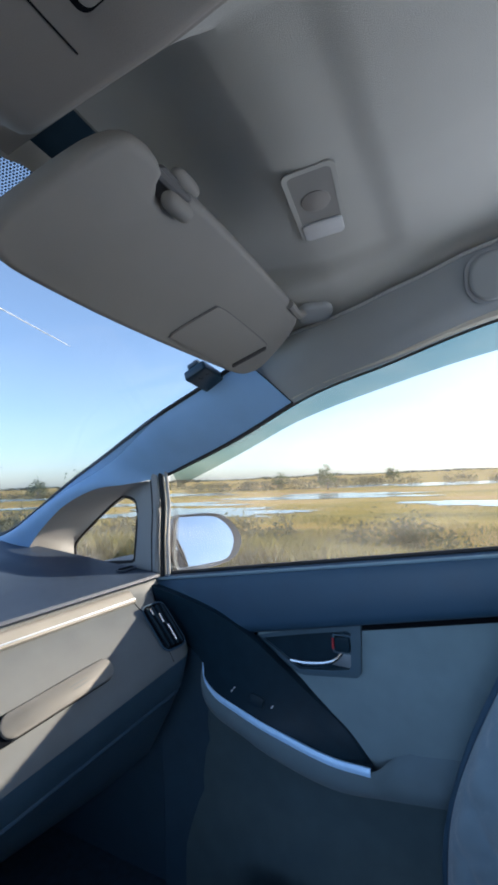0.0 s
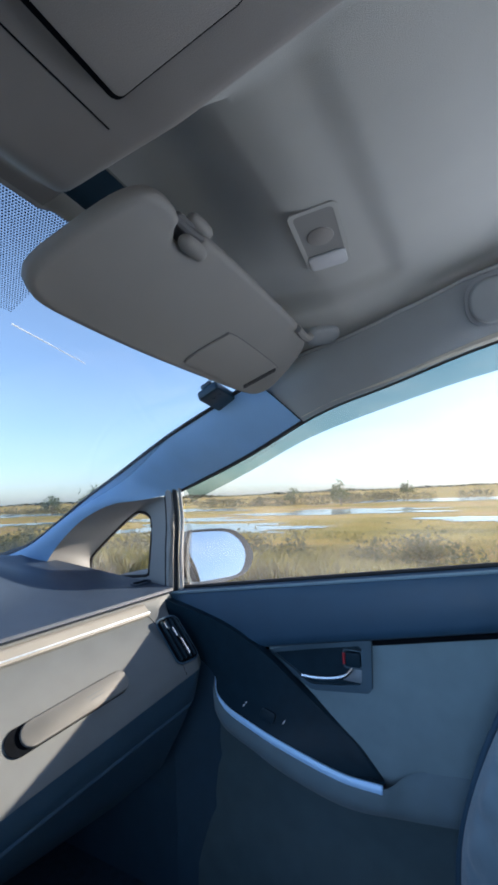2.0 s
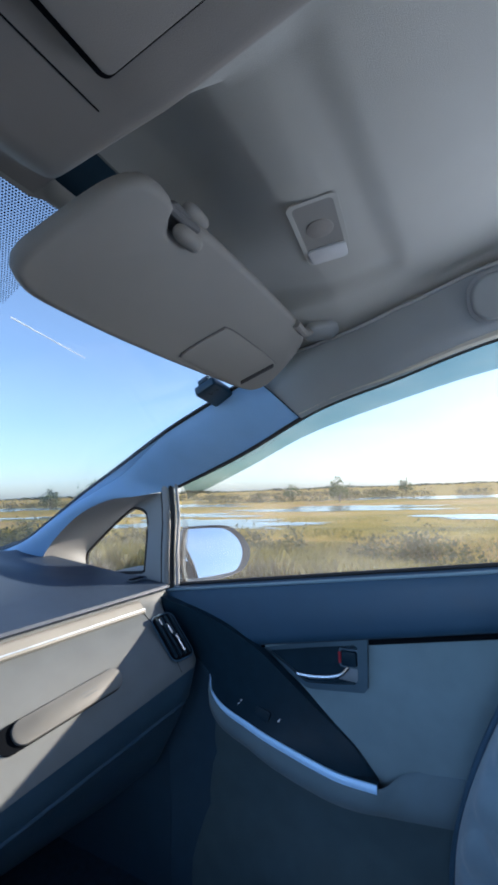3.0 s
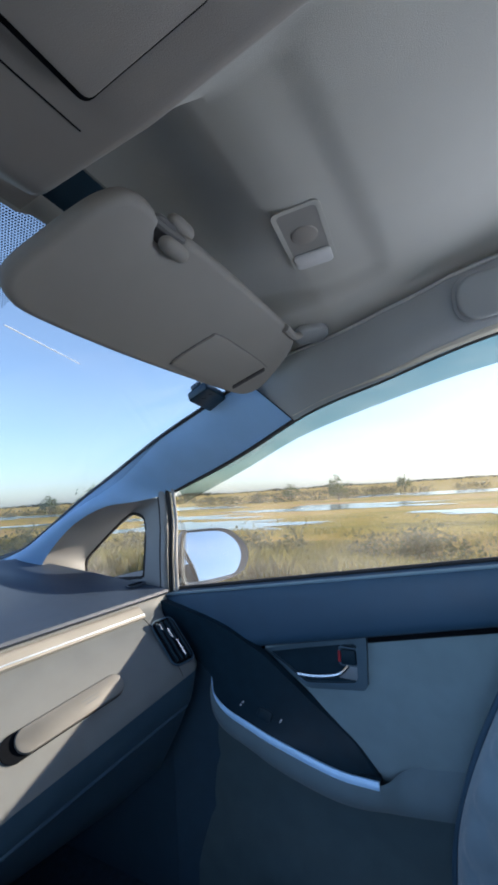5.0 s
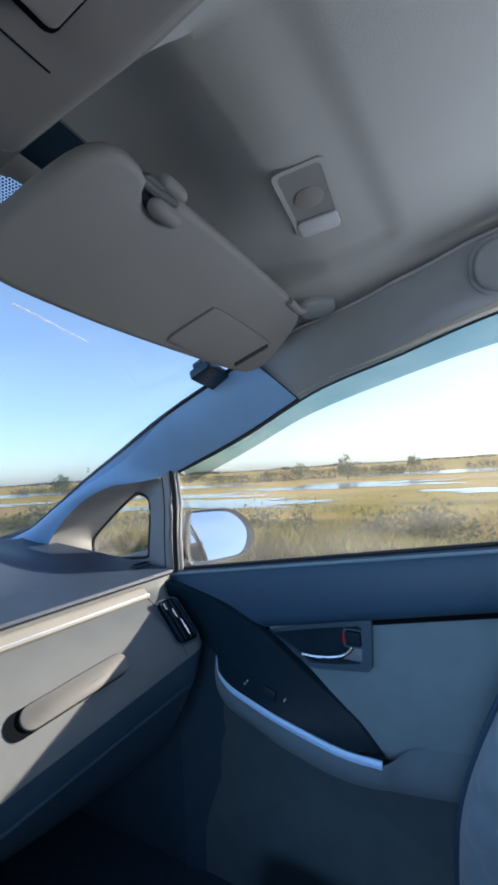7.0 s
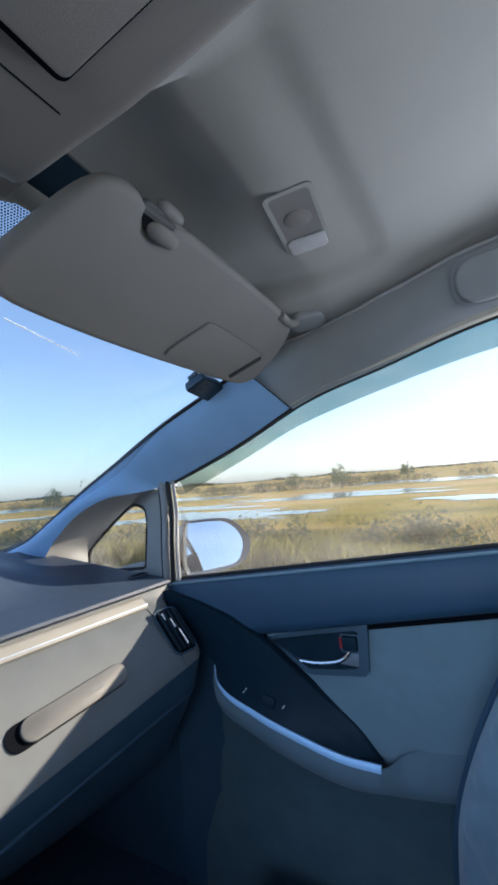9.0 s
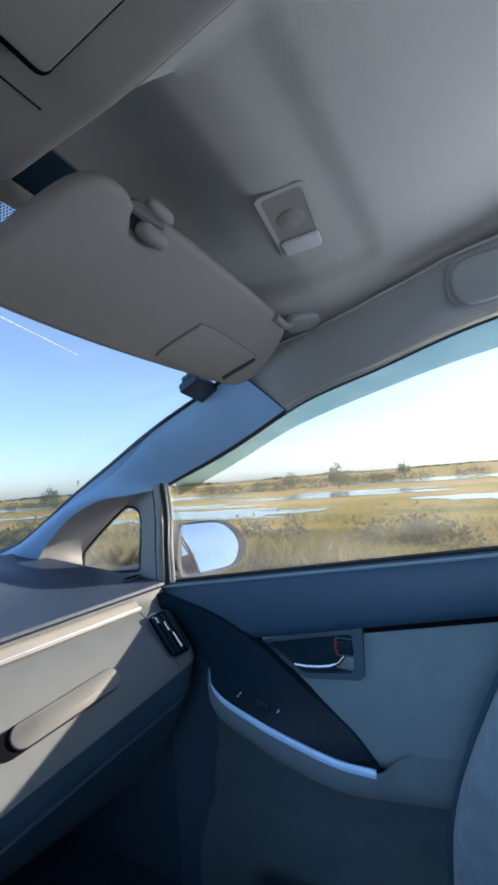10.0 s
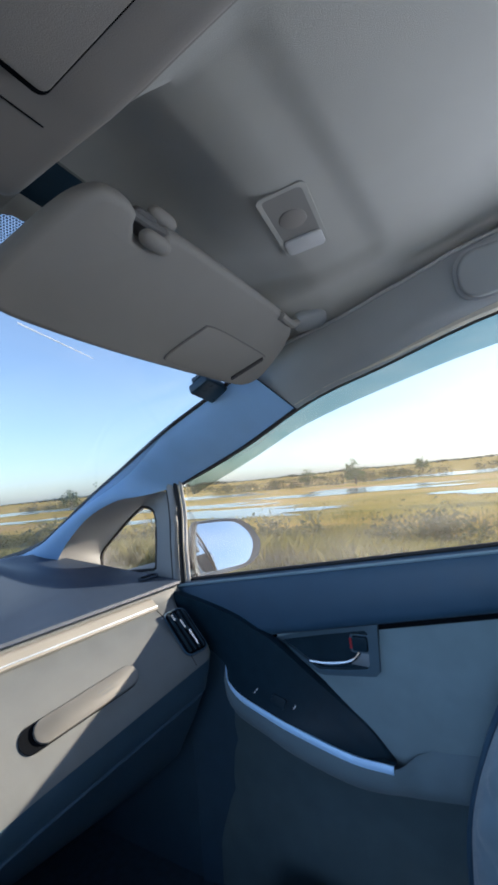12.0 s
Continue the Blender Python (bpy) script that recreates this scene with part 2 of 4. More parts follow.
def tube(points, radius, n=24, seg=8, flat=1.0, ends=True):
    """A round or flattened bar along a curve; radius may be one number or a function of the way along it."""
    c = spline(points, n)
    bm = bmesh.new()
    rings = []
    for i, p in enumerate(c):
        d = (c[min(i + 1, n - 1)] - c[max(i - 1, 0)]).normalized()
        s = d.cross(Vector((0, 0, 1)))
        s = s.normalized() if s.length > 1e-4 else Vector((1, 0, 0))
        u = s.cross(d)
        r = radius(i / (n - 1)) if callable(radius) else radius
        rings.append([bm.verts.new(p + r * (math.cos(2 * math.pi * k / seg) * s + flat * math.sin(2 * math.pi * k / seg) * u)) for k in range(seg)])
    for a, b in zip(rings, rings[1:]):
        for k in range(seg):
            bm.faces.new((a[k], a[(k + 1) % seg], b[(k + 1) % seg], b[k]))
    if ends:
        bm.faces.new(rings[0][::-1])
        bm.faces.new(rings[-1])
    return bm


def axes(origin, u, v):
    """The matrix that lays (u, v, depth) into the world."""
    u, v = Vector(u).normalized(), Vector(v)
    w = u.cross(v).normalized()
    v = w.cross(u)
    m = Matrix((u, v, w)).transposed().to_4x4()
    m.translation = Vector(origin)
    return m


def step(a, b, x):
    t = min(max((x - a) / (b - a), 0.0), 1.0)
    return t * t * (3 - 2 * t)


def lerp_table(x, xs, ys):
    return float(np.interp(x, xs, ys))


def side_x(z):
    """How far the inner side of the body stands from the car's middle at a height."""
    return lerp_table(z, (0.3, 0.9, 1.06, 1.136, 1.19, 1.25, 1.32, 1.39, 1.5), (0.69, 0.685, 0.685, 0.68, 0.655, 0.605, 0.575, 0.545, 0.50))


def on_side(y, z, out=0.0):
    return Vector((side_x(z) + out, y, z))


# ---- headliner ----
def roof_z(x, y):
    z = 1.416 + 0.15 * min(max(0.1 - y, -0.05), 0.2) - 0.06 * x * x - 0.16 * max(0.0, y - 0.08) ** 2
    z -= 0.004 * step(0.47, 0.56, abs(x))
    # pocket for the visor: a rounded step up, deeper right above the visor
    ax = abs(x)
    px, py = max(0.0, 2.0 * (0.137 - ax), ax - 0.430), max(0.0, 0.088 - 0.04 * (ax - 0.15) - y)
    mask = 1 - step(0.002, 0.034, math.hypot(px, py))
    z += 0.006 * mask - 0.006 * step(-0.1, 0.05, y)
    z += (0.020 + 0.042 * (1 - step(0.20, 0.36, ax))) * step(0.105, 0.275, y) * (1 - step(0.312, 0.328, y)) * mask
    # swelling that carries the overhead console
    z -= 0.040 * (1 - step(0.088, 0.118, abs(x))) * step(-0.32, -0.12, y) * (1 - step(0.25, 0.312, y))
    return z


xs = [k * 0.0075 - 0.60 for k in range(161)]
ys = [-1.7 + k * 0.05 for k in range(26)] + [-0.42 + k * 0.0125 for k in range(34)] + [0.005 + k * 0.004 for k in range(50)] + [0.208 + k * 0.010 for k in range(9)] + [0.294 + k * 0.004 for k in range(9)] + [0.329]
solid("ceiling", sheet([[(x, y, roof_z(x, y)) for x in xs] for y in ys], 0.03, (0, 0, 1)), M_LINER,
      "grey woven fabric headliner with a recess above the visor", "headliner", "structure")

# ---- sides of the body ----
RAIL = [(0.61, 1.137), (0.495, 1.172), (0.39, 1.206), (0.263, 1.251), (0.195, 1.272), (0.097, 1.293), (0.011, 1.314), (-0.051, 1.3265), (-0.12, 1.335), (-0.2, 1.342), (-0.3, 1.347), (-0.5, 1.351), (-0.7, 1.35), (-1.2, 1.31)]
PILLAR_FRONT = [(1.45, 0.93), (1.326, 0.962), (1.24, 0.981), (1.16, 1.005), (1.06, 1.057), (0.916, 1.133), (0.764, 1.192), (0.579, 1.254), (0.431, 1.303), (0.34, 1.333)]
PILLAR_REAR = [(1.139, 0.8925, -0.04), (1.061, 0.927, -0.04), (1.027, 0.970, -0.04), (0.982, 1.016, -0.04), (0.895, 1.076, -0.04), (0.791, 1.113, -0.038), (0.705, 1.121, -0.028), (0.648, 1.129, -0.008), (0.61, 1.137, 0.0), (0.495, 1.172, 0.0), (0.39, 1.206, 0.0), (0.263, 1.251, 0.0)]


def flip(bm, sx):
    if sx < 0:
        bm.transform(Matrix.Diagonal((-1, 1, 1, 1)))
    return bm


def seam_point(y):
    x = lerp_table(y, (-1.2, -0.3, -0.03, 0.081, 0.178, 0.33), (0.515, 0.515, 0.522, 0.538, 0.562, 0.60))
    return Vector((x, y, roof_z(x, y) - 0.004))


def side_trim(sx):
    word = "grey" if sx > 0 else "plain grey"
    front = [on_side(y, z, 0.004) for y, z in PILLAR_FRONT]
    rear = [on_side(y, z, o) for y, z, o in PILLAR_REAR]
    pillar = thing("a_pillar_trim", word + " plastic trim along the windshield pillar", "pillar trim", kind="structure")
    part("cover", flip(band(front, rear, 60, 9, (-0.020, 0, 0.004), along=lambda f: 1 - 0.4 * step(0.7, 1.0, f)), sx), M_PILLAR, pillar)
    skin_front = [on_side(y + 0.01, z + 0.02, 0.06) for y, z in PILLAR_FRONT]
    skin_rear = [on_side(y, z + 0.012, 0.115 if y > 0.75 else 0.026) for y, z, o in PILLAR_REAR]
    part("outer_skin", flip(band(skin_front, skin_rear, 40, 4), sx), M_PAINT, pillar, "silver painted outside of the pillar")
    # recessed panel round the small fixed window: the glass lies deeper than the trim
    outer = [(1.085, 0.885, -0.04), (1.029, 0.968, -0.04), (0.983, 1.015, -0.04), (0.896, 1.0755, -0.04), (0.792, 1.1125, -0.038), (0.706, 1.1205, -0.028), (0.672, 1.125, -0.015), (0.648, 1.12, 0.0), (0.648, 1.05, 0.0), (0.648, 0.95, 0.0), (0.648, 0.885, 0.0), (0.85, 0.885, 0.0)]
    inner = [(1.030, 0.890, 0.11), (1.036, 0.925, 0.11), (1.032, 0.957, 0.11), (0.990, 0.993, 0.11), (0.915, 1.045, 0.105), (0.845, 1.082, 0.09), (0.790, 1.090, 0.06), (0.712, 1.078, 0.012), (0.702, 1.04, 0.004), (0.712, 0.95, 0.004), (0.716, 0.938, 0.004), (0.83, 0.928, 0.006)]
    rows = []
    for f in (0, 0.12, 0.3, 0.5, 0.7, 0.9, 1.0):
        ring = []
        for (y, z, q), (v, w, o) in zip(outer, inner):
            ring.append(on_side(y + (v - y) * f, z + (w - z) * f, q + (o - q) * f ** 0.9))
        rows.append(ring_of(ring))
    rows.append(ring_of([on_side(v, w, 0.118) for v, w, o in inner]))
    part("quarter_panel", flip(sheet(rows), sx), M_QUARTER, pillar)
    ring = closed([on_side(v, w, o + 0.003) for v, w, o in inner], 60)
    part("window_seal", flip(tube(ring, 0.0046, 80, 6, ends=False), sx), M_RUBBER, pillar)
    part("windshield_seal", flip(tube([p + Vector((0.0, 0.003, 0.002)) for p in front], lambda f: 0.0045 + 0.010 * (1 - step(0.0, 0.3, f)), 70, 6), sx), M_RUBBER, pillar)
    # rail over the door
    top = [seam_point(y) for y in (0.40, 0.30, 0.24, 0.178, 0.12, 0.081, 0.03, -0.03, -0.15, -0.3, -0.7, -1.2)]
    low = [on_side(0.34, 1.222, 0.004), *[on_side(y, z) for y, z in RAIL[3:]]]
    rail = thing("roof_rail_trim", word + " plastic trim between the headliner and the door opening", "roof rail", kind="structure")
    part("cover", flip(band(low, top, 50, 9, (-0.012, 0, -0.012), 0.02, (0.7, 0, 0.7)), sx), M_TRIM, rail)
    # seam piping in a paler colour that carries its highlight
    part("edge_piping", flip(tube([p + Vector((-0.002, 0, -0.002)) for p in top], 0.0024, 50, 6), sx), M_LENS, rail)
    seam = [on_side(0.263, 1.251, -0.001), on_side(0.285, 1.278, -0.0125), on_side(0.312, 1.307, -0.0125), on_side(0.338, 1.332, -0.001)]
    part("joint", flip(tube(seam, 0.0009, 16, 6), sx), M_GAP, pillar)


def closed(points, n):
    """Even steps along a smooth closed curve; first and last point agree."""
    p = [Vector(q) for q in points]
    k = len(p)
    fine = []
    for i in range(k):
        a, b, c, d = p[i - 1], p[i], p[(i + 1) % k], p[(i + 2) % k]
        for j in range(16):
            t = j / 16
            fine.append(0.5 * (2 * b + (c - a) * t + (2 * a - 5 * b + 4 * c - d) * t * t + (3 * b - a - 3 * c + d) * t ** 3))
    fine.append(fine[0].copy())
    run = [0.0]
    for a, b in zip(fine, fine[1:]):
        run.append(run[-1] + (b - a).length)
    out, j = [], 0
    for i in range(n):
        s = run[-1] * i / (n - 1)
        while j < len(run) - 2 and run[j + 1] < s:
            j += 1
        f = (s - run[j]) / max(run[j + 1] - run[j], 1e-9)
        out.append(fine[j].lerp(fine[j + 1], min(max(f, 0.0), 1.0)))
    out[-1] = out[0].copy()
    return out


def ring_of(points, per=6):
    """A smooth closed curve with as many steps between each two of its points."""
    k = len(points)
    out = []
    for i in range(k):
        a, b, c, d = points[i - 1], points[i], points[(i + 1) % k], points[(i + 2) % k]
        for j in range(per):
            t = j / per
            out.append(0.5 * (2 * b + (c - a) * t + (2 * a - 5 * b + 4 * c - d) * t * t + (3 * b - a - 3 * c + d) * t ** 3))
    return out + [out[0].copy()]


side_trim(1)
side_trim(-1)


def quarter_glass(sx):
    hole = [(1.06, 0.87), (1.06, 0.975), (1.0, 1.01), (0.85, 1.10), (0.70, 1.11), (0.66, 1.04), (0.67, 0.90)]
    bm = bmesh.new()
    bm.faces.new([bm.verts.new(on_side(y, z, 0.114)) for y, z in hole])
    ob = solid("window_2" if sx > 0 else "window_3", flip(bm, sx), M_GLASS, "small fixed triangular side window of clear glass", "window", "structure")
    ob.visible_shadow = False


quarter_glass(1)
quarter_glass(-1)


# ---- windshield ----
def wind_z(x, y):
    return 1.410 - 0.40 * (y - 0.36) - 0.19 * x * x


rows = [[(0.74 * u, 0.280 + 1.215 * v, wind_z(0.74 * u, 0.280 + 1.215 * v)) for u in np.linspace(-1, 1, 31)] for v in np.linspace(0, 1, 24)]
shield = thing("windshield", "sloping clear windshield with a dotted dark band at its top", "windshield", kind="structure")
ob = part("pane", sheet(rows), M_WIND, shield)
ob.visible_shadow = False
# border reaches back into the visor pocket, in place of its deep shade
rows = [[(x, y, wind_z(x, y) - 0.003) for x in np.linspace(-0.6, 0.6, 40)] for y in (0.280, 0.30, 0.32, 0.3385)]
part("black_border", sheet(rows), M_BLACK, shield, "black border of the glass, carried back as shade in the visor pocket")
bm = bmesh.new()
for j in range(50):
    y = 0.341 + j * 0.0027
    for i in range(112):
        x = -0.16 + (i + 0.5 * (j % 2)) * 0.0031
        r = 0.00115 * (1.0 - 0.25 * j / 50)
        bm.faces.new([bm.verts.new((x + r * math.cos(a), y + r * math.sin(a), wind_z(x, y + r * math.sin(a)) - 0.003)) for a in (0, 1.047, 2.094, 3.142, 4.189, 5.236)])
tagged(part("dot_pattern", bm, M_GAP, shield, "fine black ceramic dots", smooth=False), kind="stuff")


for x, y, r in ((0.600, 0.808, 0.0022), (0.588, 0.800, 0.0013), (0.612, 0.815, 0.0010), (0.46, 0.86, 0.0012)):
    bm = bmesh.new()
    bm.faces.new([bm.verts.new((x + r * (1 + 0.4 * math.sin(3 * a)) * math.cos(a), y + 1.6 * r * math.sin(a), wind_z(x, y + 1.6 * r * math.sin(a)) - 0.002)) for a in np.linspace(0, 5.8, 12)])
    part("speck", bm, M_SPECK, shield, "dried grey speck on the glass", smooth=False)


# ---- dashboard ----
def dash_y(x):
    d = min(max(0.31 - x, 0.0), 0.333)
    return 0.693 - 0.2 * max(0.0, x - 0.31) + 0.2 * d - 0.3 * d * d


def dash_top_z(x, y):
    hump = 0.12 * (1 - step(0.27, 0.60, abs(x))) * step(0.78, 0.98, y)
    z = 0.910 + 0.03 * max(0.0, x - 0.31) + 0.12 * (y - dash_y(x)) + hump
    return min(z, wind_z(x, y) - 0.025)


dashboard = thing("dashboard", "grey plastic dashboard with a closed glovebox, sunlit", "dashboard")
stations = list(np.linspace(-0.68, 0.25, 28)) + list(np.linspace(0.27, 0.668, 40))


def end_round(x, z):
    """The faces below the lip turn away before they reach the door."""
    return 16.0 * max(0.0, x - 0.598) ** 2 * step(0.89, 0.84, z)


def dash_rows(profile):
    """Rows of points across the car: depth from the rear line, height, and how much the height climbs towards the door."""
    return [[(x, dash_y(x) + dy + end_round(x, z), z + k * max(-0.25, x - 0.31)) for x in stations] for dy, z, k in profile]


rows = [[(x, dash_y(x) + 0.012 + f * (1.46 - dash_y(x)), dash_top_z(x, dash_y(x) + 0.012 + f * (1.46 - dash_y(x)))) for x in stations] for f in np.linspace(0, 1, 36) ** 1.3]
lip = dash_rows([(0.012, 0.899, 0.03), (0.004, 0.900, 0.03), (0.000, 0.904, 0.03), (0.003, 0.909, 0.03)])
part("top_pad", sheet(lip + rows), M_DASHTOP, dashboard, "dark grey grained top pad")
whole = stations
stations = [x for x in whole if x < 0.594]
part("trim_strip", sheet(dash_rows([(0.014, 0.892, 0.03), (0.001, 0.894, 0.03), (-0.005, 0.893, 0.03), (-0.008, 0.890, 0.03), (-0.019, 0.879, 0.03), (-0.021, 0.876, 0.03), (-0.018, 0.872, 0.03), (0.0, 0.870, 0.03)]), 0.004, (0, 1, -0.3)), M_STRIP, dashboard, "pale satin trim strip")
# thin bright tube added as the highlight along the strip
part("bright_edge", tube([(x, dash_y(x) - 0.0185, 0.8805 + 0.03 * max(-0.25, x - 0.31)) for x in [*stations[::6], stations[-1]]], 0.0014, 60, 6), M_SILVER, dashboard, "bright line standing in for the trim strip's highlight")
stations = whole
face = [(0.012, 0.898, 0.03), (0.004, 0.888, 0.03), (-0.004, 0.878, 0.03), (-0.022, 0.864, 0.05), (-0.045, 0.841, 0.08), (-0.068, 0.813, 0.11), (-0.090, 0.783, 0.145), (-0.110, 0.752, 0.175), (-0.118, 0.738, 0.185), (-0.121, 0.728, 0.19)]
under = [(-0.121, 0.728, 0.19), (-0.119, 0.718, 0.19), (-0.112, 0.695, 0.18), (-0.103, 0.672, 0.16), (-0.094, 0.664, 0.15), (-0.075, 0.64, 0.1), (-0.02, 0.58, 0), (0.1, 0.48, 0), (0.35, 0.36, 0), (0.7, 0.26, 0)]
part("upper_face", sheet(dash_rows(face)), M_DASH, dashboard)
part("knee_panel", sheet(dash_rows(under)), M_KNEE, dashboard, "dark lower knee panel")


def on_face(x, s):
    """A point of the upper face, s from 0 at its top to 1 at its crease, with its two directions."""
    ps = np.array(face)
    d = np.r_[0, np.cumsum(np.hypot(np.diff(ps[:, 0]), np.diff(ps[:, 1])))]
    d /= d[-1]
    dy, z, k = (float(np.interp(s, d, ps[:, i])) for i in range(3))
    return Vector((x, dash_y(x) + dy + end_round(x, z), z + k * max(-0.25, x - 0.31)))


def face_axes(x, s):
    o = on_face(x, s)
    return axes(o, on_face(x + 0.02, s) - on_face(x - 0.02, s), on_face(x, s - 0.06) - on_face(x, s + 0.06))


# glovebox handle in its slot
slot = part("handle_slot", prism(rounded(0.198, 0.038, 0.0185, 8), 0.0035, face_axes(0.376, 0.68) @ pose(0, 0, -0.0008)), M_GAP, dashboard, "dark recessed slot")
part("glovebox_handle", prism(rounded(0.178, 0.036, 0.0175, 8), 0.009, face_axes(0.3855, 0.68) @ pose(0, 0, 0.0005), 0.003), M_LATCH, slot)
for k, ln in enumerate((0.030, 0.024)):
    part("faint_mark", prism(rounded(ln, 0.0022, 0.0008, 2), 0.0006, face_axes(0.412, 0.68) @ pose(0.002 * k, 0.003 - 0.006 * k, 0.0093)), M_DASH, slot)
# rounded lower edge of the glovebox
part("knee_edge", tube([(x, dash_y(x) - 0.1045 + end_round(x, 0.672), 0.6735 + 0.16 * max(-0.25, x - 0.31)) for x in stations[::4]], 0.0032, 60, 8), M_KNEE, dashboard)
# joint of the end cap
part("end_joint", tube([on_face(0.585 - 0.008 * s, s) + Vector((0, -0.0002, 0.0003)) for s in (0.2, 0.4, 0.6, 0.8, 0.97)], 0.0008, 20, 6), M_GAP, dashboard)


def air_vent():
    o = on_face(0.594, 0.60) + Vector((0, -0.005, 0.004))
    m = axes(o, (0.053, -0.018, 0.004), (0.008, 0.058, 0.066))

    def slant(w, h, r, n=5, du=0.0, dv=0.0):
        return [(u + du - 0.10 * (v + dv), v + dv) for u, v in rounded(w, h, r, n)]

    v = part("air_vent", frame_ring(slant(0.051, 0.100, 0.014), slant(0.045, 0.093, 0.011), 0.003, m @ pose(0, 0, -0.002)), M_KNEE, dashboard, "black air vent with bright vane tips")
    part("cavity", prism(slant(0.047, 0.094, 0.012), 0.003, m @ pose(0, 0, -0.0015)), M_GAP, v)
    for k in range(4):
        part("vane", prism(slant(0.0042, 0.084, 0.0015, 2, -0.0155 + k * 0.0103), 0.005, m @ pose(0, 0, 0.0015)), M_BLACK, v)
    for a, b, ln in ((-0.012, 0.031, 0.014), (-0.001, 0.013, 0.020), (0.004, -0.020, 0.034)):
        part("vane_tip", prism(slant(0.0032, ln, 0.0012, 2, a, b), 0.003, m @ pose(0, 0, 0.0055)), M_CHROME, v)


air_vent()
oy = 0.70
m = axes((0.648, oy, dash_top_z(0.648, oy) + 0.001), (1, -0.25, 0.03), (0.25, 1, 0.12))
part("side_defroster", prism(rounded(0.040, 0.016, 0.007), 0.002, m), M_GAP, dashboard, "small dark demister outlet")
part("side_defroster_rim", frame_ring(rounded(0.050, 0.024, 0.011), rounded(0.040, 0.016, 0.007), 0.003, m), M_DASHTOP, dashboard)


# ---- passenger door ----
def belt_z(y):
    return 0.985 - 0.117 * y


def crease_z(y):
    return 0.886 - 0.175 * y


def low_z(y):
    return lerp_table(y, (-0.9, 0.17, 0.262, 0.369, 0.492, 0.64), (0.585, 0.572, 0.57, 0.598, 0.65, 0.72))


door = thing("car_door", "closed grey car door with armrest, handle and window", "car door")
yy = list(np.linspace(0.657, -0.9, 60))
pad = []
for x, part_of in ((0.705, 0.0), (0.690, 0.0), (0.680, -0.003), (0.674, -0.010), (0.669, -0.030), (0.667, -0.055), (0.666, -0.09)):
    pad.append([Vector((x, y, belt_z(y) + part_of * (belt_z(y) - crease_z(y)) / 0.11)) for y in yy])
pad.append([Vector((0.672, y, crease_z(y) + 0.006)) for y in yy])
pad.append([Vector((0.681, y, crease_z(y) + 0.000)) for y in yy])
pad.append([Vector((0.715, y, crease_z(y) - 0.001)) for y in yy])
part("upper_pad", sheet(pad), M_DOOR_UP, door, "soft dark upper pad, blued for the sky light")
# thin paler tube added as the soft highlight on the pad's top edge
part("pad_highlight", tube([(0.6765, y, belt_z(y) - 0.0045) for y in (0.64, 0.4, 0.2, 0.0, -0.4, -0.88)], 0.0032, 60, 8), M_PAD, door, "pale line standing in for the upper pad's highlight")
rows = []
for f in np.linspace(0, 1, 9):
    rows.append([Vector((0.706 - 0.003 * math.sin(math.pi * f), y, crease_z(y) + 0.001 + f * (low_z(y) - crease_z(y)))) for y in yy])
part("fabric_panel", sheet(rows), M_DOOR, door, "grey cloth door insert")
# black tube in place of the shadow that the pad casts on the cloth
part("crease_shadow", tube([(0.7050, y, crease_z(y) - 0.0115) for y in (0.60, 0.4, 0.2, 0.0, -0.4, -0.88)], 0.0055, 40, 8), M_GAP, door, "dark line standing in for the shadow under the upper pad")
rows = []
for x, f in ((0.706, 0), (0.709, 0.03), (0.716, 0.10), (0.727, 0.25), (0.730, 0.5), (0.716, 0.75), (0.71, 1.0)):
    rows.append([Vector((x, y, low_z(y) + f * (0.21 - low_z(y)))) for y in yy])
part("lower_panel", sheet(rows), M_DOOR_LOW, door, "dark lower door panel with a hollow pocket")

ARCH_TOP = [(0.648, 0.650, 0.905), (0.650, 0.606, 0.892), (0.652, 0.543, 0.877), (0.652, 0.480, 0.858), (0.655, 0.430, 0.834), (0.660, 0.381, 0.803), (0.684, 0.306, 0.727), (0.695, 0.260, 0.685), (0.696, 0.225, 0.655), (0.692, 0.190, 0.612)]
ARM_LINE = [(0.655, 0.506, 0.752), (0.654, 0.502, 0.722), (0.652, 0.474, 0.697), (0.650, 0.42, 0.677), (0.650, 0.363, 0.658), (0.652, 0.256, 0.631), (0.655, 0.182, 0.626)]
ARM_FRONT = [(0.660, 0.645, 0.835), (0.660, 0.58, 0.80), (0.657, 0.53, 0.772), *ARM_LINE]
ARM_LOW = [(0.672, 0.512, 0.700), (0.674, 0.508, 0.665), (0.675, 0.485, 0.640), (0.672, 0.43, 0.62), (0.672, 0.369, 0.594), (0.676, 0.262, 0.567), (0.684, 0.17, 0.567), (0.696, 0.05, 0.574), (0.704, -0.06, 0.58)]
part("armrest_top", band(ARCH_TOP, ARM_FRONT, 48, 10, (0.002, 0, -0.010), 0.02, (1, 0, 0)), M_BLACK, door, "black sweeping armrest panel")
lean = [0.0025, 0.0035, 0.0045, 0.0052, 0.0056, 0.0058, 0.0058]
blade_top = [(x + 0.2 * k - 0.002, y + 0.3 * k * (y > 0.49), z + k) for (x, y, z), k in zip(ARM_LINE, lean)]
blade_low = [(x - 0.5 * k - 0.002, y - 0.3 * k * (y > 0.49), z - k) for (x, y, z), k in zip(ARM_LINE, lean)]
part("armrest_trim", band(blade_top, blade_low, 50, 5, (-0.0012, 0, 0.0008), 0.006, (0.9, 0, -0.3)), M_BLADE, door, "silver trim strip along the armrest")
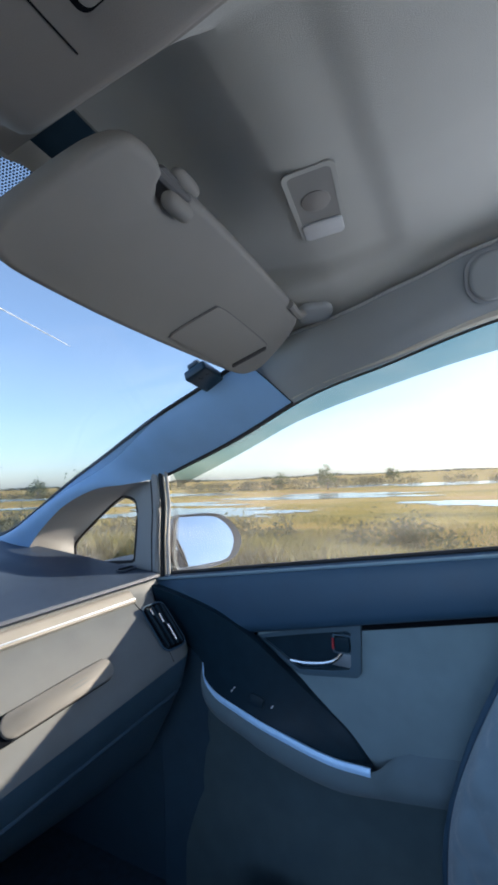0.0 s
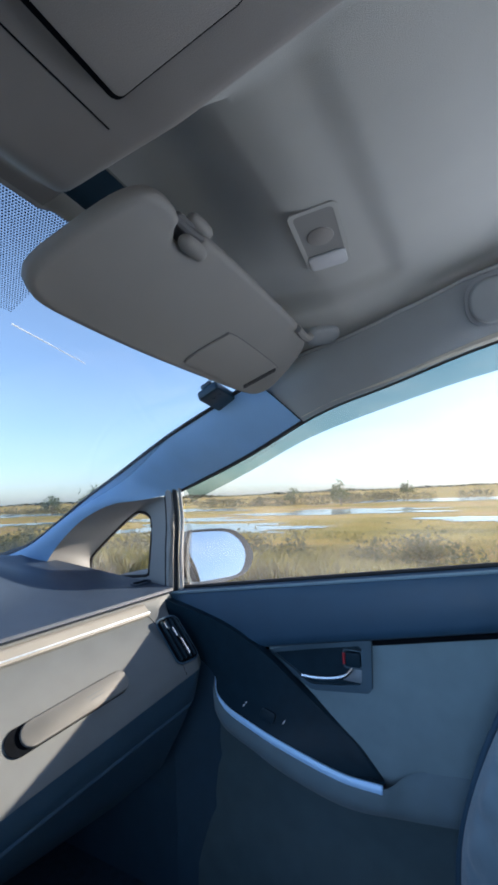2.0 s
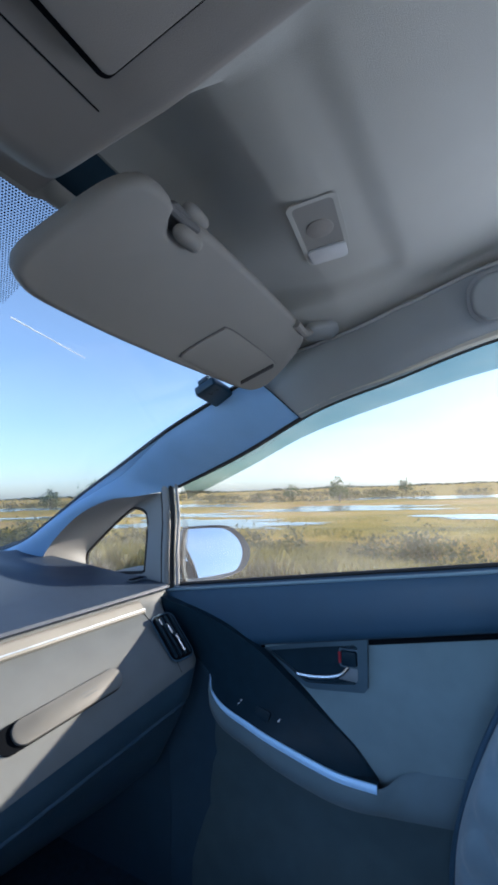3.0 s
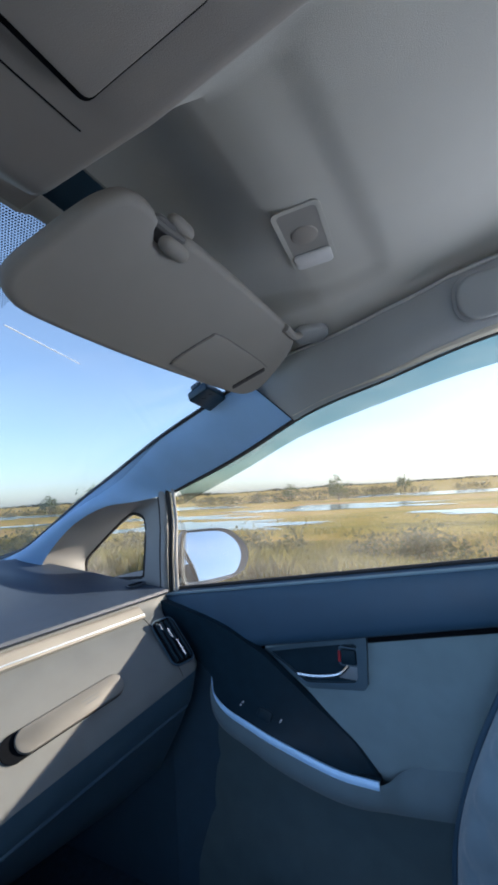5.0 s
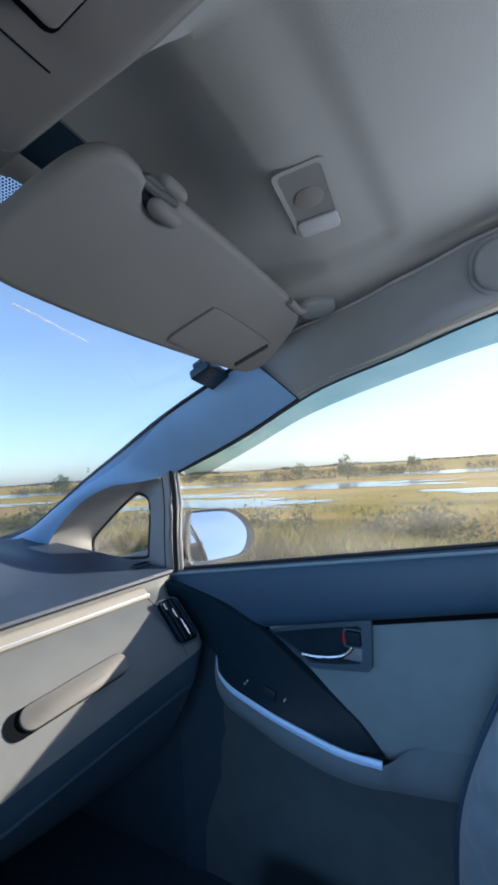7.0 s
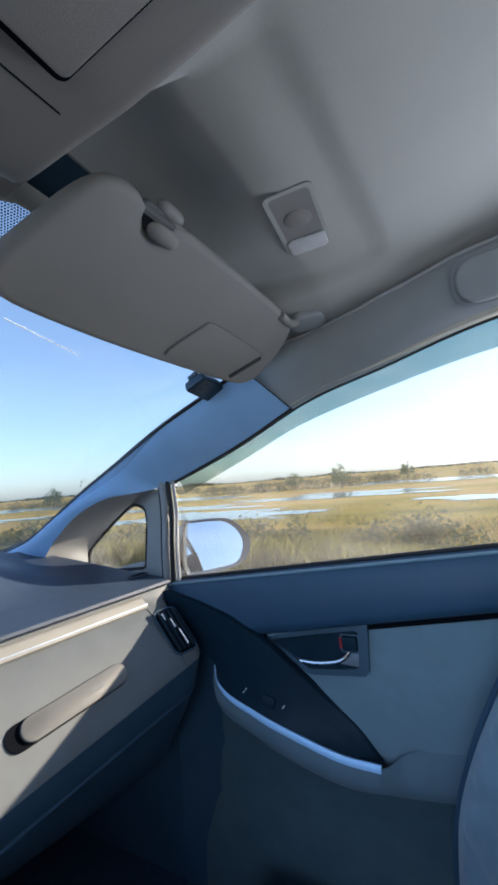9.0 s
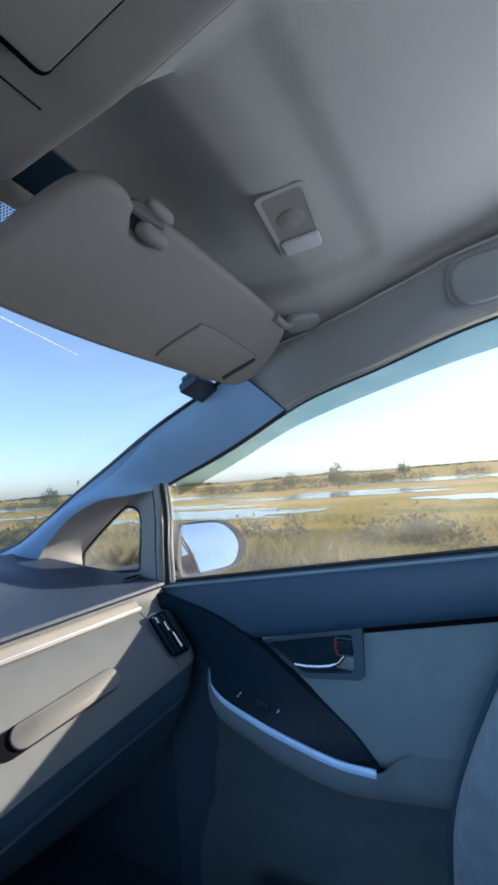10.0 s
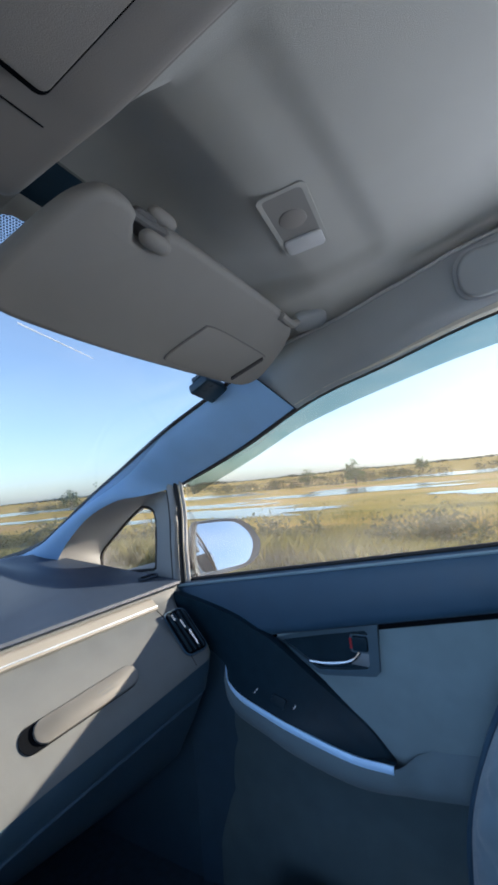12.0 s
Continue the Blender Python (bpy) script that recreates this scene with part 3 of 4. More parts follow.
part("armrest_pad", band([*ARM_LINE, (0.690, 0.150, 0.634), (0.7055, 0.115, 0.642), (0.709, 0.05, 0.655), (0.711, -0.06, 0.66)], ARM_LOW, 48, 9, (-0.014, 0, -0.004)), M_ARM, door, "padded grey armrest side, darkened as in shade")

# dark sheet standing in for the shade in the corner ahead of the armrest
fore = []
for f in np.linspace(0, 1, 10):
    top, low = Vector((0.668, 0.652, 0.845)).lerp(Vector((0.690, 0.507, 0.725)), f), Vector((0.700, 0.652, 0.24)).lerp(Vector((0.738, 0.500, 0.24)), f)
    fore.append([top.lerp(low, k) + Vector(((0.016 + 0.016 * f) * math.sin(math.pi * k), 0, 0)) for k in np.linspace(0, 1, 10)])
part("front_shade", sheet(fore), M_KNEE, door, "dark sheet standing in for shade ahead of the armrest")

# hollow for the fingers at the rear of the armrest
hollow = []
for k in np.linspace(0.30, 0.80, 7):
    a, b = spline(ARCH_TOP, 48), spline(ARM_FRONT, 48)
    hollow.append([a[i].lerp(b[i], k) + Vector((-0.0015, 0, -0.010 * 4 * k * (1 - k) + 0.001)) for i in range(36, 46)])
part("pull_cup", sheet(hollow), M_BLACK, door, "shallow dark pull cup")

# window switch and its marks, on the slope of the armrest
def arch_axes(x, y, z):
    u = Vector((0.004, -0.045, -0.017))
    v = Vector((0.014, 0.02, 0.075))
    m = axes((x, y, z), u, v)
    return m if m.col[2][0] < 0 else m @ pose(0, 0, 0, 180)


m = arch_axes(0.6575, 0.3896, 0.7001)
sw = part("window_switch", prism(rounded(0.030, 0.020, 0.006), 0.008, m @ pose(0, 0, -0.002), 0.003), M_BLACK, door, "black window switch")
for x, y, z, a, ln in ((0.654, 0.4344, 0.7173, 60, 0.004), (0.654, 0.440, 0.711, 60, 0.004), (0.6615, 0.3586, 0.6924, 75, 0.007)):
    part("mark", prism(rounded(ln, 0.0022, 0.0008, 2), 0.0015, arch_axes(x, y, z) @ pose(0, 0, 0.0012, 0, 0, a)), M_WHITE, sw)

# inner handle in its bezel
HX = axes((0.700, 0.275, 0.795), (0, -1, 0), (0, 0, 1))


def yz(points):
    return [(0.275 - y, z - 0.795) for y, z in points]


outer = yz([(0.405, 0.803), (0.395, 0.812), (0.30, 0.836), (0.200, 0.854), (0.190, 0.850), (0.195, 0.765), (0.202, 0.757), (0.25, 0.752), (0.300, 0.747), (0.312, 0.748), (0.35, 0.772)])
inner = yz([(0.386, 0.802), (0.380, 0.806), (0.30, 0.822), (0.215, 0.837), (0.209, 0.833), (0.212, 0.776), (0.217, 0.769), (0.25, 0.763), (0.308, 0.757), (0.316, 0.759), (0.35, 0.781)])
mh = HX @ pose(0, 0, 0)
toward = -1 if (HX.col[2][0] > 0) else 1
bezel = part("handle_bezel", frame_ring(outer, inner, 0.010 * toward, mh), M_BEZEL, door, "grey frame round the inner handle", smooth=False)
part("recess", prism(inner, 0.002 * toward, mh @ pose(0, 0, -0.001 * toward)), M_BLACK, bezel, smooth=False)
# paler tube carries the highlight on the bezel's upper edge
part("bezel_edge", tube([HX @ Vector((u, v, 0.0095 * toward)) for u, v in outer[1:4]], 0.0028, 24, 6), M_DOOR, bezel)
part("pull_lever", tube([(0.695, 0.330, 0.768), (0.692, 0.30, 0.769), (0.691, 0.265, 0.774), (0.691, 0.242, 0.782), (0.692, 0.228, 0.796)], lambda f: 0.0042 - 0.0006 * f, 28, 8), M_CHROME, bezel, "satin chrome pull lever")
part("lever_base", prism([(-0.022, -0.012), (0.016, -0.014), (0.018, 0.010), (-0.002, 0.011), (-0.012, 0.0)], 0.006 * toward, HX @ pose(0.275 - 0.226, 0.784 - 0.795, 0), 0.001), M_DIM, bezel)
part("knob_frame", frame_ring(rounded(0.037, 0.034, 0.005), rounded(0.030, 0.028, 0.004), 0.008 * toward, HX @ pose(0.275 - 0.226, 0.812 - 0.795, 0)), M_BEZEL, bezel)
part("lock_knob", prism(rounded(0.028, 0.026, 0.004), 0.013 * toward, HX @ pose(0.275 - 0.226, 0.812 - 0.795, 0), 0.003), M_BLACK, bezel, "black lock knob")
part("lock_flag", prism(rounded(0.0045, 0.020, 0.001, 2), 0.0095 * toward, HX @ pose(0.275 - 0.2432, 0.812 - 0.795, 0)), M_RED, bezel, "red lock marker")

# frame of the door window
bars = ((0.652, 0.004, M_RUBBER, "seal"), (0.640, 0.0105, M_SHADE, "frame_post"), (0.623, 0.0065, M_RUBBER, "glass_run"), (0.616, 0.002, M_STRIP, "frame_line"), (0.607, 0.0045, M_SHADE, "frame_edge"))
for y, r, material, word in bars:
    part(word, tube([on_side(y + 0.006, belt_z(y) - 0.03, 0.004), on_side(y + 0.003, 1.0, 0.002), on_side(y - 0.002, 1.07, 0.002), on_side(y - 0.004, 1.150 + 0.15 * (0.652 - y), 0.004)], r, 14, 8, flat=0.8), material, door)
rail_pts = [on_side(y, z, 0.010) for y, z in RAIL]
part("top_seal", tube([p + Vector((-0.004, 0, -0.001)) for p in rail_pts], 0.0024, 80, 6), M_RUBBER, door, "black rubber window seal")
# cream tube added as the lit lower edge of the rail
part("lit_rail_edge", tube([p + Vector((-0.015, 0, 0.008)) for p in rail_pts[3:]], lambda f: 0.0015 + 0.0085 * step(0.0, 0.25, f), 80, 8), M_LIP, door)
corner = [on_side(0.640, 1.131, -0.006), *[p + Vector((-0.010, 0, 0.001)) for p in rail_pts[:4]]]
part("corner_seal", tube(corner, lambda f: 0.0015 + 0.0025 * step(0.0, 0.3, f), 50, 6), M_RUBBER, door)
part("belt_seal", tube([(0.697, y, belt_z(y) + 0.003) for y in (0.62, 0.4, 0.2, 0, -0.3, -0.8)], 0.0045, 40, 6), M_RUBBER, door, "black rubber belt seal")
low = [Vector((0.705, y, belt_z(y) - 0.02)) for y in (0.62, 0.4, 0.2, 0, -0.3, -0.7, -0.9)]
high = [on_side(y, z, 0.020) for y, z in RAIL[:-1]]
glass = part("window_pane", band(low, high, 40, 8, (0.012, 0, 0)), M_GLASS, door, "clear raised side window")
glass.visible_shadow = False
guard_low = [on_side(y, z, 0.045) for y, z in ((0.608, 1.110), (0.42, 1.178), (0.272, 1.229), (0.106, 1.267), (-0.051, 1.296), (-0.2, 1.308), (-0.4, 1.315), (-0.7, 1.32))]
guard_top = [on_side(y, z + 0.012, 0.028) for y, z in RAIL[:-1]]
guard = part("rain_guard", band(guard_low, guard_top, 50, 4, (0.006, 0, 0)), M_GUARD, door, "tinted teal acrylic rain guard")
guard.visible_shadow = False
# outer skin below the window
part("outer_skin", sheet([[(x, y, belt_z(y) + dz) for y in (0.75, 0.4, 0, -0.4, -0.9)] for x, dz in ((0.712, -0.004), (0.74, -0.02), (0.80, -0.12), (0.82, -0.3), (0.80, -0.6))]), M_PAINT, door, "silver painted outer skin")


# ---- exterior mirror ----
def side_mirror():
    t = thing("side_mirror", "dark grey door mirror reflecting pale sky", "mirror")
    n = Vector((-0.476, -0.859, 0.188)).normalized()
    u = Vector((0, 0, 1)).cross(n).normalized()
    m = axes((0.90, 0.645, 0.955), u, n.cross(u))
    rim = closed([Vector((a, b, 0)) for a, b in ((-0.089, 0.072), (-0.067, 0.079), (0.036, 0.075), (0.081, 0.054), (0.111, 0.017), (0.115, -0.017), (0.084, -0.054), (0.003, -0.070), (-0.093, -0.066), (-0.110, -0.048), (-0.106, 0.01))], 56)[:-1]
    gl = closed([Vector((a, b, 0)) for a, b in ((-0.079, 0.066), (-0.059, 0.071), (0.028, 0.066), (0.066, 0.048), (0.088, 0.020), (0.091, -0.014), (0.064, -0.051), (0.006, -0.058), (-0.080, -0.057), (-0.095, -0.046), (-0.092, 0.009))], 56)[:-1]
    rows = []
    for ring, k, d in ((gl, 1.0, -0.004), (gl, 1.02, 0.004), (rim, 0.97, 0.010), (rim, 1.0, 0.004), (rim, 1.01, -0.02), (rim, 0.93, -0.055), (rim, 0.72, -0.085), (rim, 0.3, -0.10), (rim, 0.02, -0.102)):
        r = [m @ Vector((p.x * k * 0.97, p.y * k, d)) for p in ring]
        rows.append(r + [r[0]])
    part("housing", sheet(rows), M_HOUSING, t, "dark grey painted housing")
    bm = bmesh.new()
    bm.faces.new([bm.verts.new(m @ Vector((p.x * 0.98, p.y * 1.01, 0.0))) for p in gl])
    part("mirror_glass", bm, M_MIRROR, t, smooth=False)
    part("foot", tube([(0.70, 0.70, 0.915), (0.76, 0.71, 0.905), (0.82, 0.70, 0.905)], lambda f: 0.03 - 0.006 * f, 10, 10, flat=0.6), M_BLACK, t)


side_mirror()


# ---- sun visor ----
VIS = axes((0.28, 0.2, 1.362), (1, 0.012, -0.008), (0.0, 0.110, -0.071))


def vis(x, y):
    """From the plan to the visor's own plane."""
    return (x - 0.28, (y - 0.2) * 1.19)


def sun_visor():
    t = thing("sun_visor", "grey vinyl sun visor folded down towards the windshield", "sun visor")
    o = [vis(x, y) for x, y in ((0.104, 0.240), (0.112, 0.222), (0.121, 0.210), (0.132, 0.203), (0.147, 0.2005), (0.160, 0.202), (0.168, 0.206), (0.169, 0.212), (0.178, 0.219), (0.194, 0.217), (0.201, 0.205), (0.214, 0.200), (0.30, 0.198), (0.40, 0.198), (0.452, 0.199), (0.492, 0.206), (0.514, 0.226), (0.527, 0.256), (0.532, 0.284), (0.522, 0.302), (0.490, 0.313), (0.38, 0.317), (0.235, 0.319), (0.130, 0.316), (0.102, 0.310), (0.090, 0.300), (0.089, 0.285), (0.097, 0.260))]
    ring = closed([Vector((a, b, 0)) for a, b in o], 110)[:-1]
    body = part("body", prism([(p.x, p.y) for p in ring], 0.020, VIS @ pose(0, 0, -0.002), 0.008, 4), M_VISOR, t)
    c = [vis(x, y) for x, y in ((0.303, 0.302), (0.322, 0.262), (0.335, 0.252), (0.41, 0.252), (0.482, 0.255), (0.488, 0.262), (0.466, 0.302), (0.455, 0.309), (0.39, 0.308), (0.315, 0.307))]
    w = VIS.col[2].to_3d()
    down = 1 if w.z > 0 else -1
    cov = closed([Vector((a, b, 0)) for a, b in c], 60)[:-1]
    low = -0.0025 if down > 0 else 0.0185
    mid = Vector((sum(p.x for p in cov) / 60, sum(p.y for p in cov) / 60, 0)) if cov else Vector()
    part("cover_joint", prism([(p.x, p.y) for p in cov], 0.001, VIS @ pose(0, 0, low)), M_LINE, body)
    small = [mid + (p - mid) * 0.978 for p in cov]
    cover = part("mirror_cover", prism([(p.x, p.y) for p in small], 0.0026, VIS @ pose(0, 0, low - (0.0022 if down > 0 else -0.0002)), 0.0008), M_VISOR, t, "closed vanity mirror cover")
    a, b = vis(0.469, 0.281)
    part("finger_grip", prism(rounded(0.010, 0.060, 0.003), 0.004, VIS @ pose(a, b, low - (0.0035 if down > 0 else -0.001), 0, 0, 29), 0.001), M_RUBBER, cover)
    # clip by which the free end hangs
    part("pin", tube([(0.164, 0.209, 1.364), (0.182, 0.209, 1.364), (0.203, 0.207, 1.364)], 0.0042, 8, 8), M_LINE, t)
    a, b = vis(0.182, 0.211)
    part("clip_seat", prism(rounded(0.030, 0.024, 0.008), 0.006, VIS @ pose(a, b, 0.010 if down > 0 else 0.0), 0.001), M_LINE, body)
    # arm at the door side
    part("pivot_arm", tube([(0.44, 0.203, 1.358), (0.485, 0.206, 1.360), (0.514, 0.205, 1.374), (0.527, 0.194, 1.388)], 0.0062, 16, 8), M_VISOR, t)


sun_visor()
clip = thing("visor_clip", "grey plastic hook that holds the visor", "clip")
def lobe(a, b, r):
    """A short blunt bar with round ends."""
    return tube([a, Vector(a).lerp(Vector(b), 0.5), b], lambda f: r * max(0.05, 1 - abs(2 * f - 1) ** 3.5) ** 0.5, 18, 12)


part("hook", lobe((0.176, 0.212, 1.353), (0.208, 0.207, 1.349), 0.0082), M_VISOR, clip)
part("base", lobe((0.186, 0.209, 1.380), (0.218, 0.206, 1.376), 0.0074), M_VISOR, clip)
cap = thing("visor_mount", "rounded grey cap over the visor pivot", "visor mount")
part("cap", prism(rounded(0.055, 0.042, 0.018, 8), 0.014, axes((0.527, 0.192, 1.373), (0.45, -0.9, 0.1), (0.85, 0.42, -0.25)) @ pose(0, 0, -0.005), 0.005, 3), M_TRIM, cap)

# ---- roof fittings ----
def roof_axes(x, y):
    d = 0.02
    u = Vector((2 * d, 0, roof_z(x + d, y) - roof_z(x - d, y)))
    v = Vector((0, 2 * d, roof_z(x, y + d) - roof_z(x, y - d)))
    return axes((x, y, roof_z(x, y)), u, v)


lamp_ob = thing("vanity_light", "small square grey vanity lamp set in the headliner, off", "lamp")
m = roof_axes(0.328, 0.126) @ pose(0, 0, 0, 0, 0, 6)
part("rim", frame_ring(rounded(0.108, 0.053, 0.008), rounded(0.098, 0.043, 0.006), -0.0014, m), M_LINER, lamp_ob)
part("lens", prism(rounded(0.098, 0.043, 0.006), -0.0010, m), M_VISOR, lamp_ob)
part("push_button", prism(rounded(0.028, 0.045, 0.006), -0.0035, m @ pose(0.037, 0, 0), 0.0015), M_LENS, lamp_ob, "pale rocker plate")
part("bulb_disc", prism(rounded(0.030, 0.030, 0.0148, 6), -0.002, m @ pose(-0.008, 0, 0), 0.001), M_CONSOLE, lamp_ob)

console = thing("overhead_console", "grey plastic overhead console with a closed storage lid", "console")
m = axes((0.0, 0.128, 1.362), (1, 0, 0), (0, 1, -0.12))
zc = min(roof_z(0, y) for y in (0.09, 0.13, 0.17))
m.translation.z = zc - 0.0018
rows = [[(x, y, roof_z(x, y) - 0.0015) for x in np.linspace(-0.119, 0.119, 60)] for y in np.linspace(-0.34, 0.322, 60)]
part("body", sheet(rows), M_CONSOLE, console)
part("lid_joint", prism(rounded(0.112, 0.090, 0.006, 4), -0.0015, m @ pose(0, -0.006, 0)), M_GAP, console)
part("lid", prism(rounded(0.1085, 0.085, 0.005, 4), -0.004, m @ pose(0, -0.0078, 0), 0.001), M_CONSOLE, console, "closed lid of the storage box")
part("front_joint", tube([(-0.070, 0.187, roof_z(0.07, 0.187) - 0.0016), (0, 0.188, roof_z(0, 0.188) - 0.0016), (0.070, 0.187, roof_z(0.07, 0.187) - 0.0016)], 0.0006, 20, 6), M_GAP, console)

grab = thing("grab_handle", "folded grey grab handle on the roof rail", "handle")
m = axes((0.520, -0.14, 1.372), (0, -1, 0.05), (0.35, 0, -0.9))
sgn = 1 if m.col[2][0] < 0 else -1
part("recess_plate", prism(rounded(0.252, 0.069, 0.028, 8), 0.004 * sgn, m @ pose(0, 0, -0.003 * sgn), 0.001), M_SHADE, grab, "shadowed recess round the handle")
part("grip", prism(rounded(0.235, 0.060, 0.026, 8), 0.012 * sgn, m @ pose(-0.004, 0, 0.001 * sgn), 0.005, 3), M_TRIM, grab)

box = thing("toll_tag", "small dark plastic box stuck to the windshield", "device")
m = axes((0.567, 0.415, wind_z(0.567, 0.415) - 0.020), (1, -0.1, -0.2), (0, 1, -0.4))
part("case", prism(rounded(0.084, 0.048, 0.006), 0.018, m @ pose(0, 0, -0.004), 0.004), M_TAG, box)
part("bracket", prism(rounded(0.040, 0.026, 0.005), 0.010, m @ pose(-0.022, 0.0, 0.013), 0.002), M_TAG, box)


# ---- passenger seat ----
def seat_quilt(u, v):
    """Diamond stitching that fades out towards the bolster's edge."""
    a = abs(math.sin(u * 13 + v * 30) * math.sin(u * 13 - v * 30)) ** 0.4
    return 0.010 * a * (1 - step(0.73, 0.82, abs(u)))


def seat_back_point(u, v):
    """u across from -1 to 1, v up from 0 to 1: the front of the backrest."""
    z = 0.50 + 0.62 * v
    lean = 0.072 - 0.030 * step(0.2, 0.65, v) - 0.20 * v * v
    wide = 0.245 - 0.03 * v - 0.05 * step(0.75, 1.0, v)
    bolster = 0.055 * step(0.55, 0.85, abs(u)) - 0.10 * step(0.86, 1.0, abs(u)) ** 2
    quilt = seat_quilt(u, v)
    return Vector((0.365 + wide * u, lean - 0.055 + bolster + quilt, z))


def seat_cushion_point(u, v):
    y = -0.10 + 0.565 * v
    wide = 0.250 - 0.03 * step(0.8, 1.0, v)
    top = 0.375 + 0.020 * v + 0.03 * step(0.55, 0.85, abs(u)) - 0.16 * step(0.85, 1.0, abs(u)) ** 2 - 0.13 * step(0.86, 1.0, v) ** 2
    quilt = seat_quilt(u, v)
    return Vector((0.365 + wide * u, y, top + quilt))


seat = thing("passenger_seat", "empty car seat in quilted grey cloth", "seat")
U = np.linspace(-1, 1, 161)
part("backrest", sheet([[seat_back_point(u, v) for u in U] for v in np.linspace(0, 1, 110)], 0.12, (0, -1, 0)), M_SEAT, seat)
part("cushion", sheet([[seat_cushion_point(u, v) for u in U] for v in np.linspace(0, 1, 110)], 0.10, (0, 0, -1)), M_SEAT, seat)
part("bolster_line", tube([seat_back_point(0.86, v) + Vector((0.0, 0.003, 0)) for v in (0.0, 0.2, 0.4, 0.6, 0.8, 0.98)], 0.0038, 40, 8), M_KNEE, seat, "dark line along the bolster")
part("base", prism(rounded(0.44, 0.50, 0.03), 0.16, pose(0.365, 0.15, 0.25), 0.01), M_BLACK, seat)


# ---- plain shell that closes the car ----
def slab(name, x0, x1, y0, y1, z0, z1, material, label, category):
    bm = bmesh.new()
    bmesh.ops.create_cube(bm, size=1)
    bm.transform(Matrix.Translation(((x0 + x1) / 2, (y0 + y1) / 2, (z0 + z1) / 2)) @ Matrix.Diagonal((x1 - x0, y1 - y0, z1 - z0, 1)))
    return solid(name, bm, material, label, category, "structure", smooth=False)


slab("floor", -0.78, 0.80, -1.75, 1.5, 0.22, 0.25, M_CARPET, "dark carpeted car floor", "floor")
slab("floor_left", -0.70, 0.0, -0.80, 0.32, 0.25, 0.48, M_CARPET, "plain dark raised floor on the driver side", "floor")
# unseen pale slab, added to throw light up from behind the seats
slab("floor_rear", -0.70, 0.70, -1.75, -0.80, 0.25, 0.52, M_SHELL, "unseen pale raised slab behind the seats that bounces light", "floor")
slab("wall_front", -0.78, 0.80, 1.46, 1.5, 0.25, 0.93, M_CARPET, "dark firewall behind the dashboard", "wall")
slab("wall_rear", -0.78, 0.78, -1.79, -1.75, 0.25, 1.02, M_SHELL, "plain grey rear wall of the cabin", "wall")
slab("wall_kick_right", 0.706, 0.80, 0.6555, 1.46, 0.25, 0.88, M_KNEE, "kick panel darkened and blued for the footwell's shade", "wall")
slab("wall_right", 0.70, 0.76, -1.75, -0.9, 0.25, 1.0, M_SHELL, "plain grey rear side wall", "wall")
slab("wall_left_front", -0.76, -0.70, 0.05, 1.46, 0.25, 0.96, M_CARPET, "plain dark driver door below the window", "wall")
slab("wall_left", -0.76, -0.70, -1.75, 0.05, 0.25, 0.96, M_SHELL, "plain grey driver side wall below the windows", "wall")
rows = [[(x, y, 0.93 - 0.16 * (y - 1.45) - 0.09 * (y - 1.45) ** 2 - 0.12 * x * x) for x in np.linspace(-0.78, 0.80, 24)] for y in np.linspace(1.45, 2.5, 14)]
solid("hood", sheet(rows, 0.02, (0, 0, -1)), M_PAINT, "grey painted hood ahead of the windshield", "hood", "structure")
slab("b_pillar_right", 0.60, 0.68, -0.60, -0.52, 0.95, 1.36, M_SHELL, "plain grey pillar behind the door", "pillar")
slab("b_pillar_left", -0.68, -0.60, -0.62, -0.50, 0.90, 1.36, M_SHELL, "plain grey pillar behind the door", "pillar")
slab("c_pillar_right", 0.55, 0.70, -1.75, -1.50, 1.0, 1.36, M_PAINT, "silver painted rear pillar", "pillar")
slab("c_pillar_left", -0.70, -0.55, -1.75, -1.30, 0.9, 1.36, M_SHELL, "plain grey rear pillar", "pillar")
# strips added out of view, so the door mirror reflects two dark lines
trim = thing("mirror_line_strips", "unseen black strips that show as dark lines in the mirror", "window trim", kind="structure")
for dz, r in ((0.0, 0.008), (-0.05, 0.006)):
    part("strip", tube([(0.70, -0.72, 1.345 + dz), (0.706, -1.1, 1.31 + dz), (0.708, -1.5, 1.235 + dz), (0.70, -1.76, 1.15 + dz)], r, 24, 6), M_RUBBER, trim)
slab("roof_skin", -0.58, 0.58, -1.78, 0.33, 1.51, 1.53, M_PAINT, "silver painted roof", "roof")

# ---- land outside ----
rng = np.random.default_rng(4)
LOW = -1.30
POOLS = ((27, 20, 4.5, 11), (36, 34, 5, 15), (46, 12, 6, 13), (33, -5, 4, 9), (62, 52, 9, 22), (58, 98, 10, 26), (30, 62, 4, 15), (84, 8, 10, 22))


def land_z(x, y):
    """Level under the road, falling off a bank to the marsh on both sides."""
    d = math.hypot(x, y)
    z = LOW * step(4.6, 10.5, x) + LOW * step(8.5, 14, -x)
    z += 0.05 * step(8, 20, d) * noise.noise((x * 0.1, y * 0.06, 1))
    return z + 2.4 * step(300, 1500, d) * noise.noise((x * 0.0012, y * 0.0012, 5))


def shore(k, a):
    """The reach of a pool's edge at an angle, about 1."""
    return 0.85 + 0.75 * noise.noise((math.cos(a) * 1.6, math.sin(a) * 1.6, 7 + k)) + 0.35 * noise.noise((math.cos(a) * 5, math.sin(a) * 5, 3 + k))


def in_pool(x, y):
    for k, (cx, cy, rx, ry) in enumerate(POOLS):
        u, v = (x - cx) / rx, (y - cy) / ry
        if u * u + v * v < 4 and math.hypot(u, v) < shore(k, math.atan2(v, u)):
            return True
    return False


